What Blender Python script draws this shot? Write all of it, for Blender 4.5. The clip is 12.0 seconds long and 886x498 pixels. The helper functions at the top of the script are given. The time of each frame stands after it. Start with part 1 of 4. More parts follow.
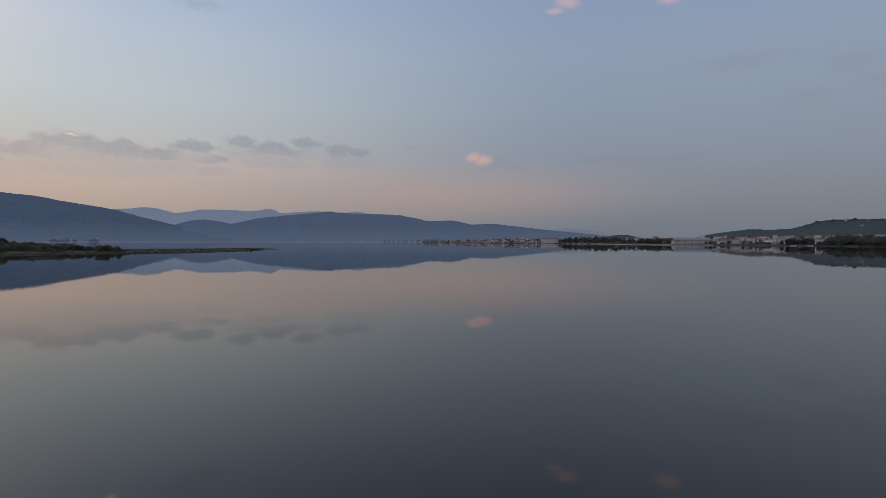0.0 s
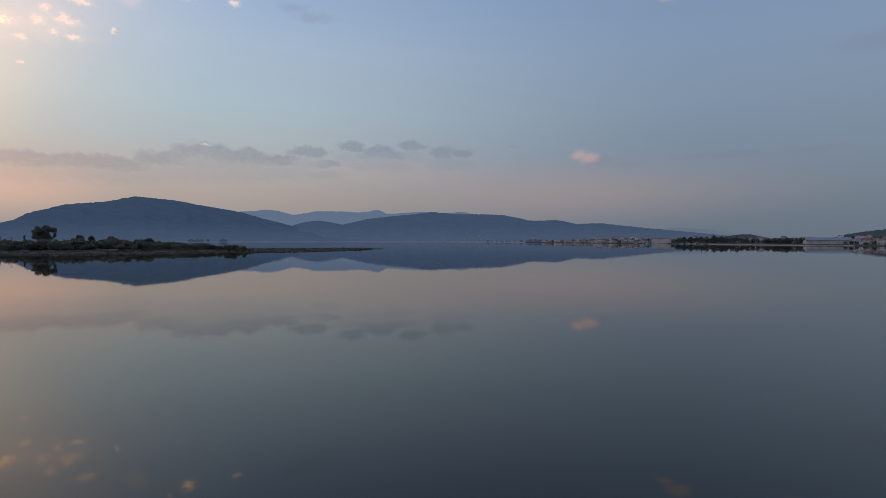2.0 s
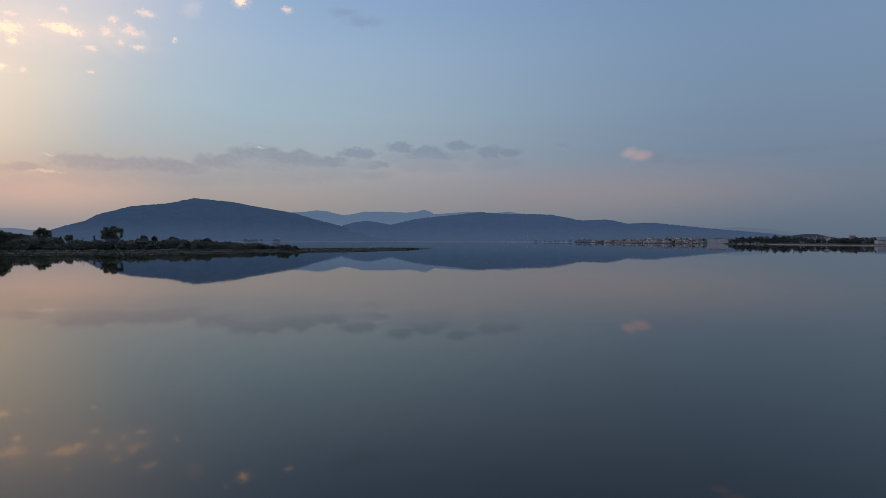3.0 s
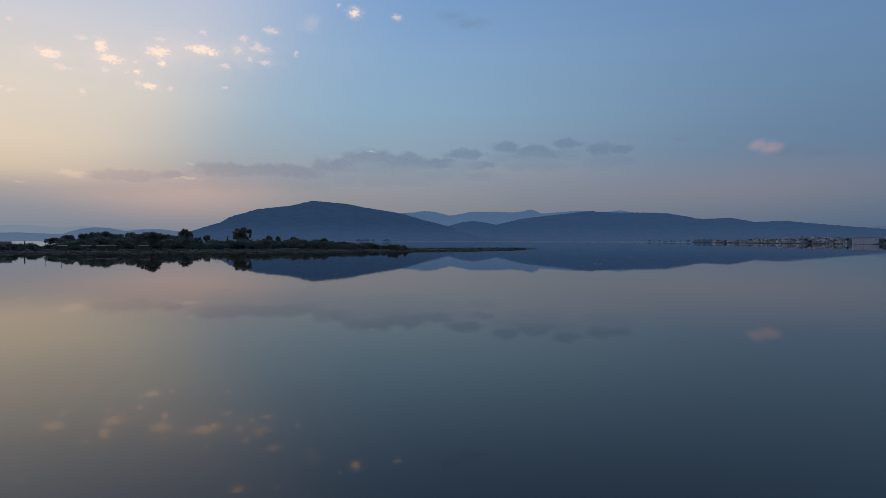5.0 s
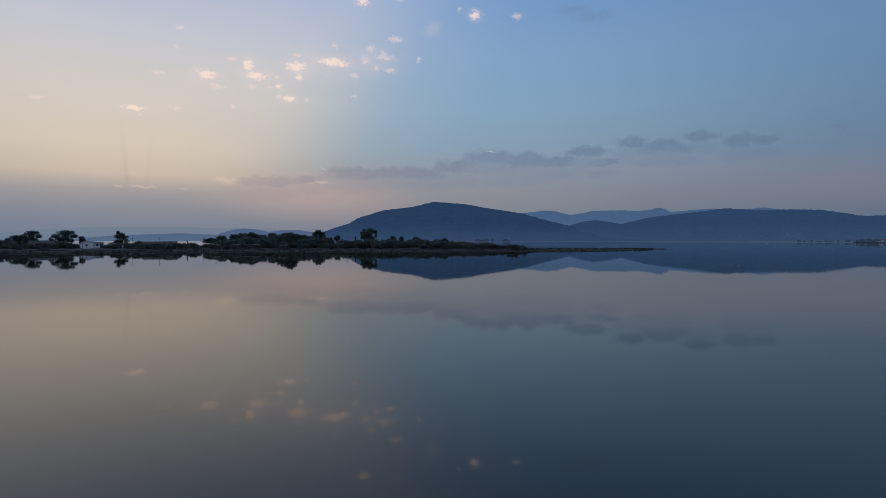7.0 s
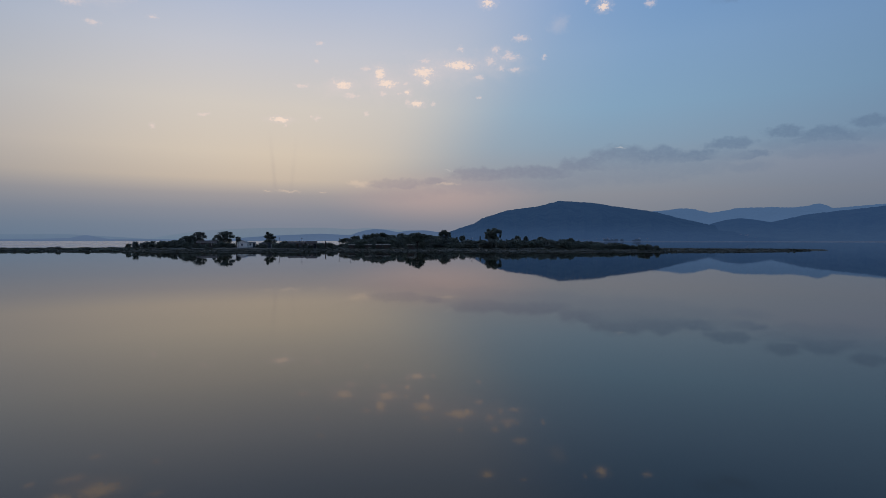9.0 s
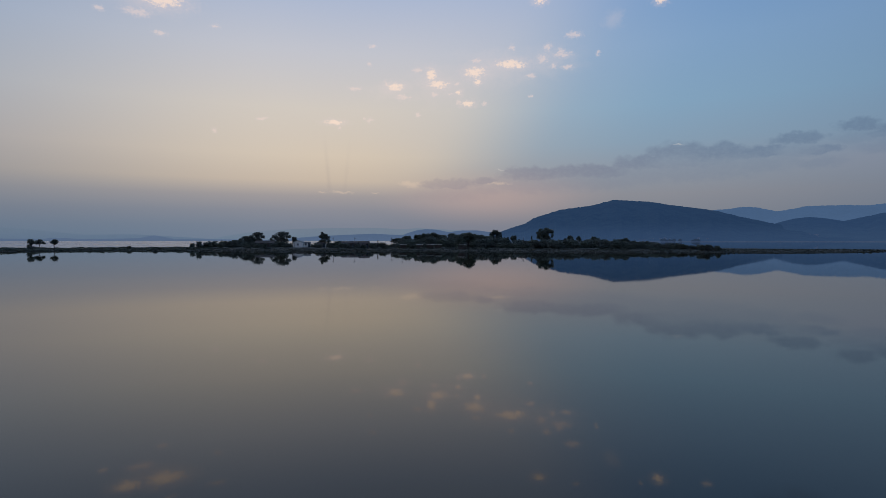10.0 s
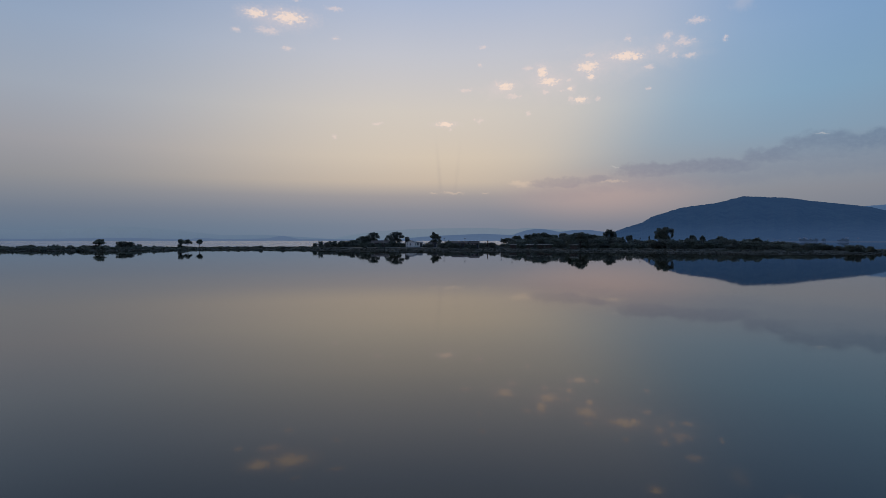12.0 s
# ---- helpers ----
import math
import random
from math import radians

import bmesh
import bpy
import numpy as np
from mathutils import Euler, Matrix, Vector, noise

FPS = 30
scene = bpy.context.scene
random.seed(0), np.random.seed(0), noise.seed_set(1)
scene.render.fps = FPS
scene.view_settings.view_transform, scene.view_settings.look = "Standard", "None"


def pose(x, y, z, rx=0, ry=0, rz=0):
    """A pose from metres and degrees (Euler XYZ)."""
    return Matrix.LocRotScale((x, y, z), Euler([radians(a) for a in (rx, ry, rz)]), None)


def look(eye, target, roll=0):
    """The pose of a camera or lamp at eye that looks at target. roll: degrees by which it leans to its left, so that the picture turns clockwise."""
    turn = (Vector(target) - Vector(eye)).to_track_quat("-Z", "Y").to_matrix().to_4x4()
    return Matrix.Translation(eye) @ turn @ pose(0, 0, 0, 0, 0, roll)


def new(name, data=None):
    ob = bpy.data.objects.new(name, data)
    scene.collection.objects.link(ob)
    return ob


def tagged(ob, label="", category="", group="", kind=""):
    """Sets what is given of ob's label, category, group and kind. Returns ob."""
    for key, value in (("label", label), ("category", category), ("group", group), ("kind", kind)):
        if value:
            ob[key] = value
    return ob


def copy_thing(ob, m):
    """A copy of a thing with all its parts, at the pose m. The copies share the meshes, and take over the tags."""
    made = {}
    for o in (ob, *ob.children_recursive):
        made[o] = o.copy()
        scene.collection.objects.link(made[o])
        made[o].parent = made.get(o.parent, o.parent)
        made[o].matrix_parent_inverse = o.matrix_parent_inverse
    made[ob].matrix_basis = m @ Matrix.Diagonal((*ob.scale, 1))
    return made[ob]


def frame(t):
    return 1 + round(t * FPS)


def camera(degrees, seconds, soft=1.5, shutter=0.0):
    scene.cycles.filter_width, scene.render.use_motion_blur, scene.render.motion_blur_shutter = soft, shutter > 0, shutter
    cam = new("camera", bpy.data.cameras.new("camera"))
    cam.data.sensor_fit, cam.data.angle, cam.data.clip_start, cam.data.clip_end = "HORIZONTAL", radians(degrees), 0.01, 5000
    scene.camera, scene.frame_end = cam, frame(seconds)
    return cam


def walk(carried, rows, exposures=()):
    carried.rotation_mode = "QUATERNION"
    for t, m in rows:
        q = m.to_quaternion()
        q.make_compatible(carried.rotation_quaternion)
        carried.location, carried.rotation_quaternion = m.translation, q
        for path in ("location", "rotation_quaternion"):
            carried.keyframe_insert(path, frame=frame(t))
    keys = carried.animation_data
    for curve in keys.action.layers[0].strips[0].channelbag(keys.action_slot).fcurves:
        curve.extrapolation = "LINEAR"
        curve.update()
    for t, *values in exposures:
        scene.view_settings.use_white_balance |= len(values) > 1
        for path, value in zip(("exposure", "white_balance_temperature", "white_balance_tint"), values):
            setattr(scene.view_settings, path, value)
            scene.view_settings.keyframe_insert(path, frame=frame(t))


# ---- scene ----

# The camera hovers 4 m over a calm lagoon and turns to its left. az: degrees to the left of +y, as yaw.
cam = camera(77.42, 12.0, soft=0.8)
YAW = [(0.0, 0.00), (0.5, 2.75), (1.0, 5.48), (1.5, 8.08), (2.0, 10.63), (2.5, 13.05), (4.5, 23.62), (5.0, 26.47),
       (5.5, 29.08), (6.0, 31.94), (6.5, 35.31), (7.0, 38.78), (9.0, 51.61), (9.5, 54.32), (10.0, 56.88),
       (10.5, 59.51), (11.0, 62.13), (11.5, 64.84), (12.0, 68.22)]
EXPOSURE = [(0.0, 0.70, 10300, 24), (0.5, 0.67, 10100, 23), (1.5, 0.58, 9300, 20), (2.5, 0.48, 8500, 17), (4.5, 0.22, 7000, 11),
            (5.5, 0.13, 6650, 10), (7.0, 0.04, 6500, 10), (12.0, 0.0, 6500, 10)]
walk(cam, [(t, pose(0, 0, 4.0, 90 - 0.86 - 0.003 * t, 0, yaw)) for t, yaw in YAW], EXPOSURE)


# ---- small helpers ----
def srgb(r, g, b):
    """A display colour, 0 to 255, as linear light."""
    return tuple(c / 255 / 12.92 if c < 10.3 else ((c / 255 + 0.055) / 1.055) ** 2.4 for c in (r, g, b))


def at(az, d, z=0.0):
    a = radians(az)
    return Vector((-d * math.sin(a), d * math.cos(a), z))


def smooth(x):
    x = min(1.0, max(0.0, x))
    return x * x * (3 - 2 * x)


def knots(pairs, x):
    """Linear between (x, value) pairs in rising order."""
    return float(np.interp(x, [p[0] for p in pairs], [p[1] for p in pairs]))


class Nodes:
    """Short calls for shader nodes."""

    def __init__(self, tree):
        self.tree = tree
        tree.nodes.clear()

    def add(self, kind, values=(), **settings):
        n = self.tree.nodes.new(kind)
        for key, value in settings.items():
            setattr(n, key, value)
        for key, value in (values.items() if isinstance(values, dict) else enumerate(values)):
            if value is None:
                continue
            if isinstance(value, bpy.types.NodeSocket):
                self.tree.links.new(value, n.inputs[key])
            else:
                n.inputs[key].default_value = value
        return n

    def math(self, op, a, b=None, c=None):
        return self.add("ShaderNodeMath", [a, b, c], operation=op).outputs[0]

    def vec(self, op, a, b=None, c=None):
        return self.add("ShaderNodeVectorMath", [a, b, c], operation=op).outputs[0]

    def length(self, a):
        return self.add("ShaderNodeVectorMath", [a], operation="LENGTH").outputs["Value"]

    def step(self, x, lo, hi, out0=0.0, out1=1.0):
        n = self.add("ShaderNodeMapRange", {0: x, 1: lo, 2: hi, 3: out0, 4: out1}, interpolation_type="SMOOTHSTEP")
        return n.outputs[0]

    def mix(self, f, a, b):
        n = self.add("ShaderNodeMix", data_type="RGBA")
        for key, value in ((0, f), (6, a), (7, b)):
            if isinstance(value, bpy.types.NodeSocket):
                self.tree.links.new(value, n.inputs[key])
            else:
                n.inputs[key].default_value = (*value, 1) if isinstance(value, tuple) and len(value) == 3 else value
        return n.outputs[2]

    def noise(self, vector, scale, detail=3.0, rough=0.55, out="Fac"):
        return self.add("ShaderNodeTexNoise", {"Vector": vector, "Scale": scale, "Detail": detail, "Roughness": rough}).outputs[out]

    def ramp(self, fac, stops):
        n = self.add("ShaderNodeValToRGB", [fac])
        e = n.color_ramp.elements
        while len(e) < len(stops):
            e.new(0.5)
        for el, (p, c) in zip(e, stops):
            el.position, el.color = p, (*c, 1)
        return n.outputs[0]


# ---- world: dusk sky with a glow where the sun went down, haze at the horizon, evening clouds ----
SUN_AZ, SUN_EL = 67.0, 0.4  # low behind the hazy coast
world = bpy.data.worlds.new("dusk_sky")
scene.world = world
world.use_nodes = True
W = Nodes(world.node_tree)
way = W.add("ShaderNodeTexCoord").outputs["Generated"]
xyz = W.add("ShaderNodeSeparateXYZ", [way]).outputs
azimuth = W.math("DEGREES", W.math("ARCTAN2", W.math("MULTIPLY", xyz[0], -1.0), xyz[1]))
height = W.math("DEGREES", W.math("ARCSINE", xyz[2]))
up = W.math("DIVIDE", height, 40.0)


def column(*stops):
    """A sky colour from the horizon up: (degrees, r, g, b)."""
    return W.ramp(up, [(min(1.0, e / 40), srgb(r, g, b)) for e, r, g, b in stops])


sky_glow = column((0, 105, 124, 145), (1.5, 113, 128, 146), (3, 131, 137, 149), (4.5, 156, 152, 154), (6, 195, 181, 166), (8.5, 208, 195, 179),
                  (13, 208, 200, 191), (18.4, 193, 195, 204), (23.5, 170, 183, 208), (30, 160, 178, 206), (40, 142, 164, 200))
sky_blue = column((0, 118, 124, 141), (2.7, 128, 132, 142), (4.5, 138, 140, 148), (7, 140, 150, 163), (9.5, 135, 158, 178), (13, 132, 164, 190),
                  (18.4, 129, 162, 197), (23.5, 116, 153, 198), (29, 108, 145, 192), (40, 96, 132, 182))
sky_right = column((0, 76, 97, 121), (1.5, 79, 100, 124), (4.5, 87, 109, 133), (8, 91, 117, 147), (13, 94, 124, 157), (18, 95, 127, 165),
                   (23, 90, 125, 168), (28, 86, 121, 165), (40, 78, 112, 158))
sky_left = column((0, 95, 115, 137), (1, 99, 117, 138), (2.7, 112, 123, 139), (5.6, 142, 143, 148), (8.5, 155, 155, 161), (13, 157, 166, 180),
                  (18.4, 146, 164, 189), (23.5, 129, 153, 186), (40, 95, 125, 175))
sky_back = column((0, 106, 114, 134), (4, 124, 124, 142), (9, 140, 136, 154), (16, 132, 144, 172), (25, 118, 138, 174), (40, 92, 124, 168))
fan = W.math("MULTIPLY_ADD", height, 0.72, azimuth)
sky = W.mix(W.step(azimuth, 44, -18), sky_blue, sky_right)
sky = W.mix(W.math("MULTIPLY_ADD", W.step(fan, 52, 66), 0.40, W.math("MULTIPLY", W.step(fan, 42, 76), 0.60)), sky, sky_glow)
sky = W.mix(W.step(azimuth, 72, 108), sky, sky_left)
sky = W.mix(W.math("MAXIMUM", W.step(azimuth, 112, 170), W.step(azimuth, -48, -100)), sky, sky_back)

# clouds, in degrees of azimuth and height
field = W.add("ShaderNodeCombineXYZ", [azimuth, height, 0.0]).outputs[0]
fine = W.noise(W.vec("MULTIPLY", field, (0.8, 1.3, 1.0)), 2.2, 6.0, 0.7)
wisp = W.noise(W.vec("MULTIPLY", field, (0.35, 1.0, 1.0)), 0.9, 6.0, 0.64)
ragged = W.vec("MULTIPLY_ADD", W.vec("SUBTRACT", W.noise(field, 1.0, 6.0, 0.7, "Color"), (0.5, 0.5, 0.5)), (2.4, 1.5, 0.0), field)


def reach(rows, place, grain=None, rough=1.0):
    """How far outside the clouds of these rows a place lies: (azimuth, height, half width, half height)."""
    near = None
    for a, e, ra, re in rows:
        d = W.length(W.vec("MULTIPLY_ADD", place, (1 / ra, 1 / re, 0.0), (-a / ra, -e / re, 0.0)))
        near = d if near is None else W.math("MINIMUM", near, d)
    return W.math("MULTIPLY_ADD", W.math("SUBTRACT", grain, 0.5), rough, near) if grain else near


def over(base, amount, thick, colour):
    return W.mix(W.math("MULTIPLY", thick, amount), base, colour)


# the long grey bank: lumpy cumulus that steps down towards the glow, crisp above and fading out below
BANK = [(33.9, 8.2, 2.6, 0.95), (30.3, 8.1, 2.6, 0.75), (36.6, 7.5, 3.0, 0.75), (27.2, 7.9, 2.4, 0.6), (33.0, 7.5, 4.6, 0.7), (43.0, 6.9, 3.6, 0.65),
        (47.6, 6.7, 3.4, 0.7), (40.3, 6.7, 2.4, 0.5), (56.2, 5.8, 2.9, 0.5), (52.6, 6.1, 1.2, 0.3), (24.2, 8.8, 1.9, 0.5), (22.8, 7.7, 1.5, 0.36),
        (20.0, 9.5, 1.4, 0.5), (17.0, 9.0, 1.9, 0.72), (15.4, 8.6, 1.5, 0.4), (18.6, 8.6, 1.4, 0.32), (13.9, 9.7, 1.35, 0.5), (10.6, 9.0, 1.3, 0.68),
        (8.7, 8.95, 1.2, 0.42)]
FAINT = [(3.4, 9.55, 0.8, 0.2), (-5.2, 7.9, 1.5, 0.6), (-7.6, 7.4, 1.8, 0.4), (-17.0, 7.9, 5.0, 0.35), (-22.5, 7.9, 4.0, 0.4), (-28.5, 15.9, 4.5, 0.7), (-36.5, 14.6, 2.2, 0.8),
         (-33.5, 12.2, 2.0, 0.9), (23.6, 21.3, 2.2, 0.5), (25.6, 22.0, 1.5, 0.5), (-38.5, 13.0, 2.5, 0.7)]
PUFFS_BRIGHT = [(61.8, 15.4, 0.94, 0.43), (58.1, 16.6, 0.57, 0.63), (57.4, 15.7, 1.10, 0.39), (53.6, 16.8, 1.15, 0.54), (50.0, 17.5, 1.58, 0.42),
                (49.0, 17.3, 0.57, 0.29), (67.9, 11.8, 0.98, 0.25), (55.3, 14.9, 0.38, 0.26), (54.3, 13.8, 0.76, 0.29), (53.3, 15.9, 0.38, 0.31),
                (35.5, 22.0, 0.58, 0.40), (47.0, 23.0, 0.66, 0.34), (86.8, 21.2, 1.11, 0.43), (83.7, 21.1, 1.82, 0.59)]
PUFFS_THIN = [(65.9, 15.1, 0.70, 0.22), (59.5, 17.0, 0.54, 0.25), (61.0, 14.4, 0.70, 0.28), (55.4, 15.7, 0.32, 0.21), (57.8, 14.7, 0.42, 0.23),
              (55.3, 14.0, 0.30, 0.29), (59.5, 12.7, 0.26, 0.26), (52.6, 13.8, 0.22, 0.24), (47.9, 16.3, 0.49, 0.27), (46.8, 17.8, 0.57, 0.42),
              (44.8, 18.1, 0.93, 0.26), (45.6, 17.1, 0.35, 0.27), (44.3, 16.9, 0.58, 0.21), (49.8, 19.0, 0.34, 0.28), (46.2, 18.9, 0.40, 0.36),
              (43.6, 19.8, 0.81, 0.31), (53.5, 17.9, 0.49, 0.21), (64.4, 12.1, 0.38, 0.25), (65.0, 12.2, 0.12, 0.18), (62.8, 15.7, 0.24, 0.35)]
PUFFS_SMALL = [(41.3, 18.0, 0.23, 0.26), (64.4, 17.5, 0.26, 0.19), (67.5, 11.3, 0.18, 0.17), (56.2, 14.8, 0.27, 0.16), (47.9, 14.4, 0.20, 0.16),
               (37.1, 22.6, 0.29, 0.20), (31.2, 21.8, 0.49, 0.28), (64.1, 19.1, 0.43, 0.19), (43.2, 23.3, 0.47, 0.15),
               (85.7, 19.8, 1.17, 0.35), (83.8, 18.4, 0.52, 0.20), (88.6, 19.6, 0.41, 0.24), (79.3, 22.2, 0.85, 0.20), (79.2, 19.6, 0.40, 0.20),
               (79.3, 10.4, 0.23, 0.22), (83.3, 22.7, 0.66, 0.12), (74.9, 11.8, 0.58, 0.17), (44.9, 18.4, 0.44, 0.29)]
VEIL = [(39.8, 20.8, 0.9, 0.8), (51.5, 17.0, 4.5, 1.7), (57.0, 15.6, 4.0, 1.8), (84.8, 20.8, 3.4, 1.1), (46.0, 17.6, 3.0, 1.4), (62.5, 15.0, 2.0, 0.8)]
STREAKS = [(67.2, 4.85, 1.1, 0.1), (69.2, 4.9, 0.4, 0.08), (63.8, 4.85, 0.4, 0.08), (60.3, 5.8, 1.1, 0.32), (51.1, 5.8, 1.1, 0.12)]
RIM = [(33.9, 9.1, 0.7, 0.08), (50.9, 7.2, 0.6, 0.05)]
ROSE = [(-3.2, 8.5, 0.85, 0.5), (-4.1, 8.2, 1.0, 0.5), (-12.6, 22.7, 1.2, 0.55), (-11.4, 22.0, 0.8, 0.3), (-22.3, 22.1, 1.15, 0.6)]
lump = W.noise(W.vec("MULTIPLY", field, (0.75, 1.1, 1.0)), 1.0, 5.0, 0.58)
curl = W.vec("MULTIPLY_ADD", W.vec("SUBTRACT", W.noise(field, 1.1, 5.0, 0.62, "Color"), (0.5, 0.5, 0.5)), (1.5, 0.95, 0.0), field)
bank_reach = reach(BANK, curl, lump, 1.5)
bank_above = reach(BANK, W.vec("ADD", curl, (0.0, 1.05, 0.0)), lump, 1.5)
bank = W.math("MULTIPLY", W.step(bank_reach, 1.4, 0.65), W.step(bank_above, 0.4, 1.5, 0.5, 1.0))
bank = W.math("MAXIMUM", bank, W.math("MULTIPLY", W.step(bank_above, 1.9, 0.5), 0.36))
bank = W.math("MULTIPLY", bank, W.math("MULTIPLY", W.step(fine, 0.25, 0.62, 0.66, 1.0), W.step(azimuth, 60, 44, 0.6, 1.0)))
shade = W.mix(W.step(azimuth, 24, 60), srgb(92, 113, 141), srgb(136, 130, 144))
sky = over(sky, 0.08, W.step(reach([(65, 7.6, 12, 3.6)], field), 1.0, 0.0), srgb(232, 206, 164))
sky = over(sky, 0.50, W.step(reach([(52, 4.4, 14, 3.4)], field), 1.0, 0.0), srgb(194, 166, 158))
sky = over(sky, 0.10, W.step(reach([(16, 7.0, 13, 2.4)], field), 1.0, 0.0), srgb(160, 140, 150))
sky = over(sky, 0.15, W.step(reach([(-4, 4.8, 25, 4.2)], field), 1.0, 0.0), srgb(176, 148, 142))
sky = over(sky, 0.54, bank, shade)
sky = over(sky, 0.22, W.step(reach(FAINT, ragged, wisp, 1.4), 1.5, 0.0), srgb(92, 106, 130))
sky = over(sky, 0.27, W.step(reach(ROSE, W.vec("MULTIPLY_ADD", W.vec("SUBTRACT", curl, field), (0.5, 0.5, 0.0), field), lump, 0.8), 1.5, 0.2), srgb(196, 160, 156))
bits = W.noise(W.vec("MULTIPLY", field, (1.0, 1.4, 1.0)), 3.0, 4.0, 0.62)
shred = W.vec("MULTIPLY_ADD", W.vec("SUBTRACT", W.noise(field, 2.0, 4.0, 0.6, "Color"), (0.5, 0.5, 0.5)), (0.9, 0.55, 0.0), field)
bright = reach(PUFFS_BRIGHT, shred, bits, 2.3)
thin = W.math("MINIMUM", reach(PUFFS_THIN, shred, bits, 2.6), reach(PUFFS_SMALL, shred, bits, 2.2))
sky = over(sky, 0.16, W.step(reach(VEIL, curl, lump, 1.6), 1.5, 0.0), srgb(230, 212, 206))
sky = over(sky, 0.27, W.math("MAXIMUM", W.step(bright, 2.2, 0.4), W.step(thin, 1.6, 0.3)), srgb(222, 206, 206))
sky = over(sky, 0.26, W.step(thin, 1.0, 0.2), srgb(248, 220, 206))
sky = over(sky, 0.70, W.step(bright, 1.05, 0.3), srgb(253, 226, 206))
sky = over(sky, 0.26, W.step(reach(STREAKS, curl, bits, 1.6), 1.5, 0.1), srgb(240, 212, 184))
sky = over(sky, 0.3, W.step(reach(RIM, curl, fine, 0.8), 1.1, 0.3), srgb(224, 218, 210))
# two thin shadow rays that rise from the low streak over the sun
for a, lean, deep in ((68.45, 0.09, 0.15), (66.95, -0.10, 0.08)):
    off = W.math("ABSOLUTE", W.math("SUBTRACT", azimuth, W.math("MULTIPLY_ADD", height, lean, a - 5 * lean)))
    ray = W.math("MULTIPLY", W.step(W.math("MULTIPLY_ADD", wisp, 0.3, off), 0.5, 0.1), W.math("MULTIPLY", W.step(height, 4.7, 5.6), W.step(height, 11.5, 6.0)))
    sky = over(sky, deep, ray, srgb(140, 134, 140))

air = W.add("ShaderNodeTexSky", sky_type="NISHITA", sun_disc=False, sun_elevation=radians(SUN_EL + 1), sun_rotation=radians(-SUN_AZ))
sky_light = W.add("ShaderNodeBackground", [sky, 1.0])
air_light = W.add("ShaderNodeBackground", [air.outputs[0], 0.001])
W.add("ShaderNodeOutputWorld", [W.add("ShaderNodeAddShader", [sky_light.outputs[0], air_light.outputs[0]]).outputs[0]])

sun = new("sun", bpy.data.lights.new("sun", "SUN"))
sun.data.energy, sun.data.angle, sun.data.color = 0.6, radians(0.5), (1.0, 0.76, 0.58)
sun.matrix_world = look(at(SUN_AZ, 1000, 1000 * math.tan(radians(SUN_EL))), (0, 0, 0))


# ---- materials ----
def material(name, base, rough=0.9, vary=0.3, scale=1.0, second=None, bump=0.0, by_object=0.0, metallic=0.0, stretch=(1, 1, 1), thin=0.0):
    """A surface with two scales of variation, in metres of the world; by_object varies it from thing to thing."""
    m = bpy.data.materials.new(name)
    m.use_nodes = True
    n = Nodes(m.node_tree)
    place = n.vec("MULTIPLY", n.add("ShaderNodeTexCoord").outputs["Object"], stretch)
    coarse, grain = n.noise(place, scale, 3.0), n.noise(place, scale * 9.0, 3.0)
    blend = n.math("MULTIPLY_ADD", coarse, 0.65, n.math("MULTIPLY", grain, 0.35))
    dark, light = tuple(c * (1 - vary) for c in base), tuple(min(1, c * (1 + vary)) for c in (second or base))
    colour = n.mix(n.step(blend, 0.3, 0.7), dark, light)
    if by_object:
        r = n.add("ShaderNodeObjectInfo").outputs["Random"]
        hsv = n.add("ShaderNodeHueSaturation", {"Hue": n.math("MULTIPLY_ADD", r, 0.06 * by_object, 0.5 - 0.03 * by_object), "Value": n.math("MULTIPLY_ADD", r, by_object, 1 - by_object / 2),
                                               "Saturation": 1.0, "Color": colour})
        colour = hsv.outputs[0]
    values = {"Base Color": colour, "Roughness": rough, "Metallic": metallic}
    if bump:
        values["Normal"] = n.add("ShaderNodeBump", {"Strength": bump, "Distance": 0.1, "Height": grain}).outputs[0]
    surface = n.add("ShaderNodeBsdfPrincipled", values).outputs[0]
    if thin:  # leaves and blades let some light through
        surface = n.add("ShaderNodeMixShader", [thin, surface, n.add("ShaderNodeBsdfTranslucent", [colour]).outputs[0]]).outputs[0]
    n.add("ShaderNodeOutputMaterial", [surface])
    return m


def water(name, rough, ripple, scale, deep, ior=1.4):
    m = bpy.data.materials.new(name)
    m.use_nodes = True
    n = Nodes(m.node_tree)
    place = n.add("ShaderNodeTexCoord").outputs["Object"]
    swell = n.math("MULTIPLY_ADD", n.noise(place, scale, 2.0), 0.6, n.math("MULTIPLY", n.noise(place, scale * 0.07, 2.0), 1.2))
    bump = n.add("ShaderNodeBump", {"Strength": 1.0, "Distance": ripple, "Height": swell}).outputs[0]
    patch = n.step(n.noise(n.vec("MULTIPLY", place, (1, 1, 1)), 0.02, 3.0), 0.4, 0.65, rough * 0.8, rough * 1.25)
    bed = n.mix(n.noise(place, 0.15, 4.0), tuple(c * 0.6 for c in deep), tuple(c * 1.4 for c in deep))
    s = n.add("ShaderNodeBsdfPrincipled", {"Base Color": bed, "Roughness": patch, "IOR": ior, "Normal": bump})
    n.add("ShaderNodeOutputMaterial", [s.outputs[0]])
    return m


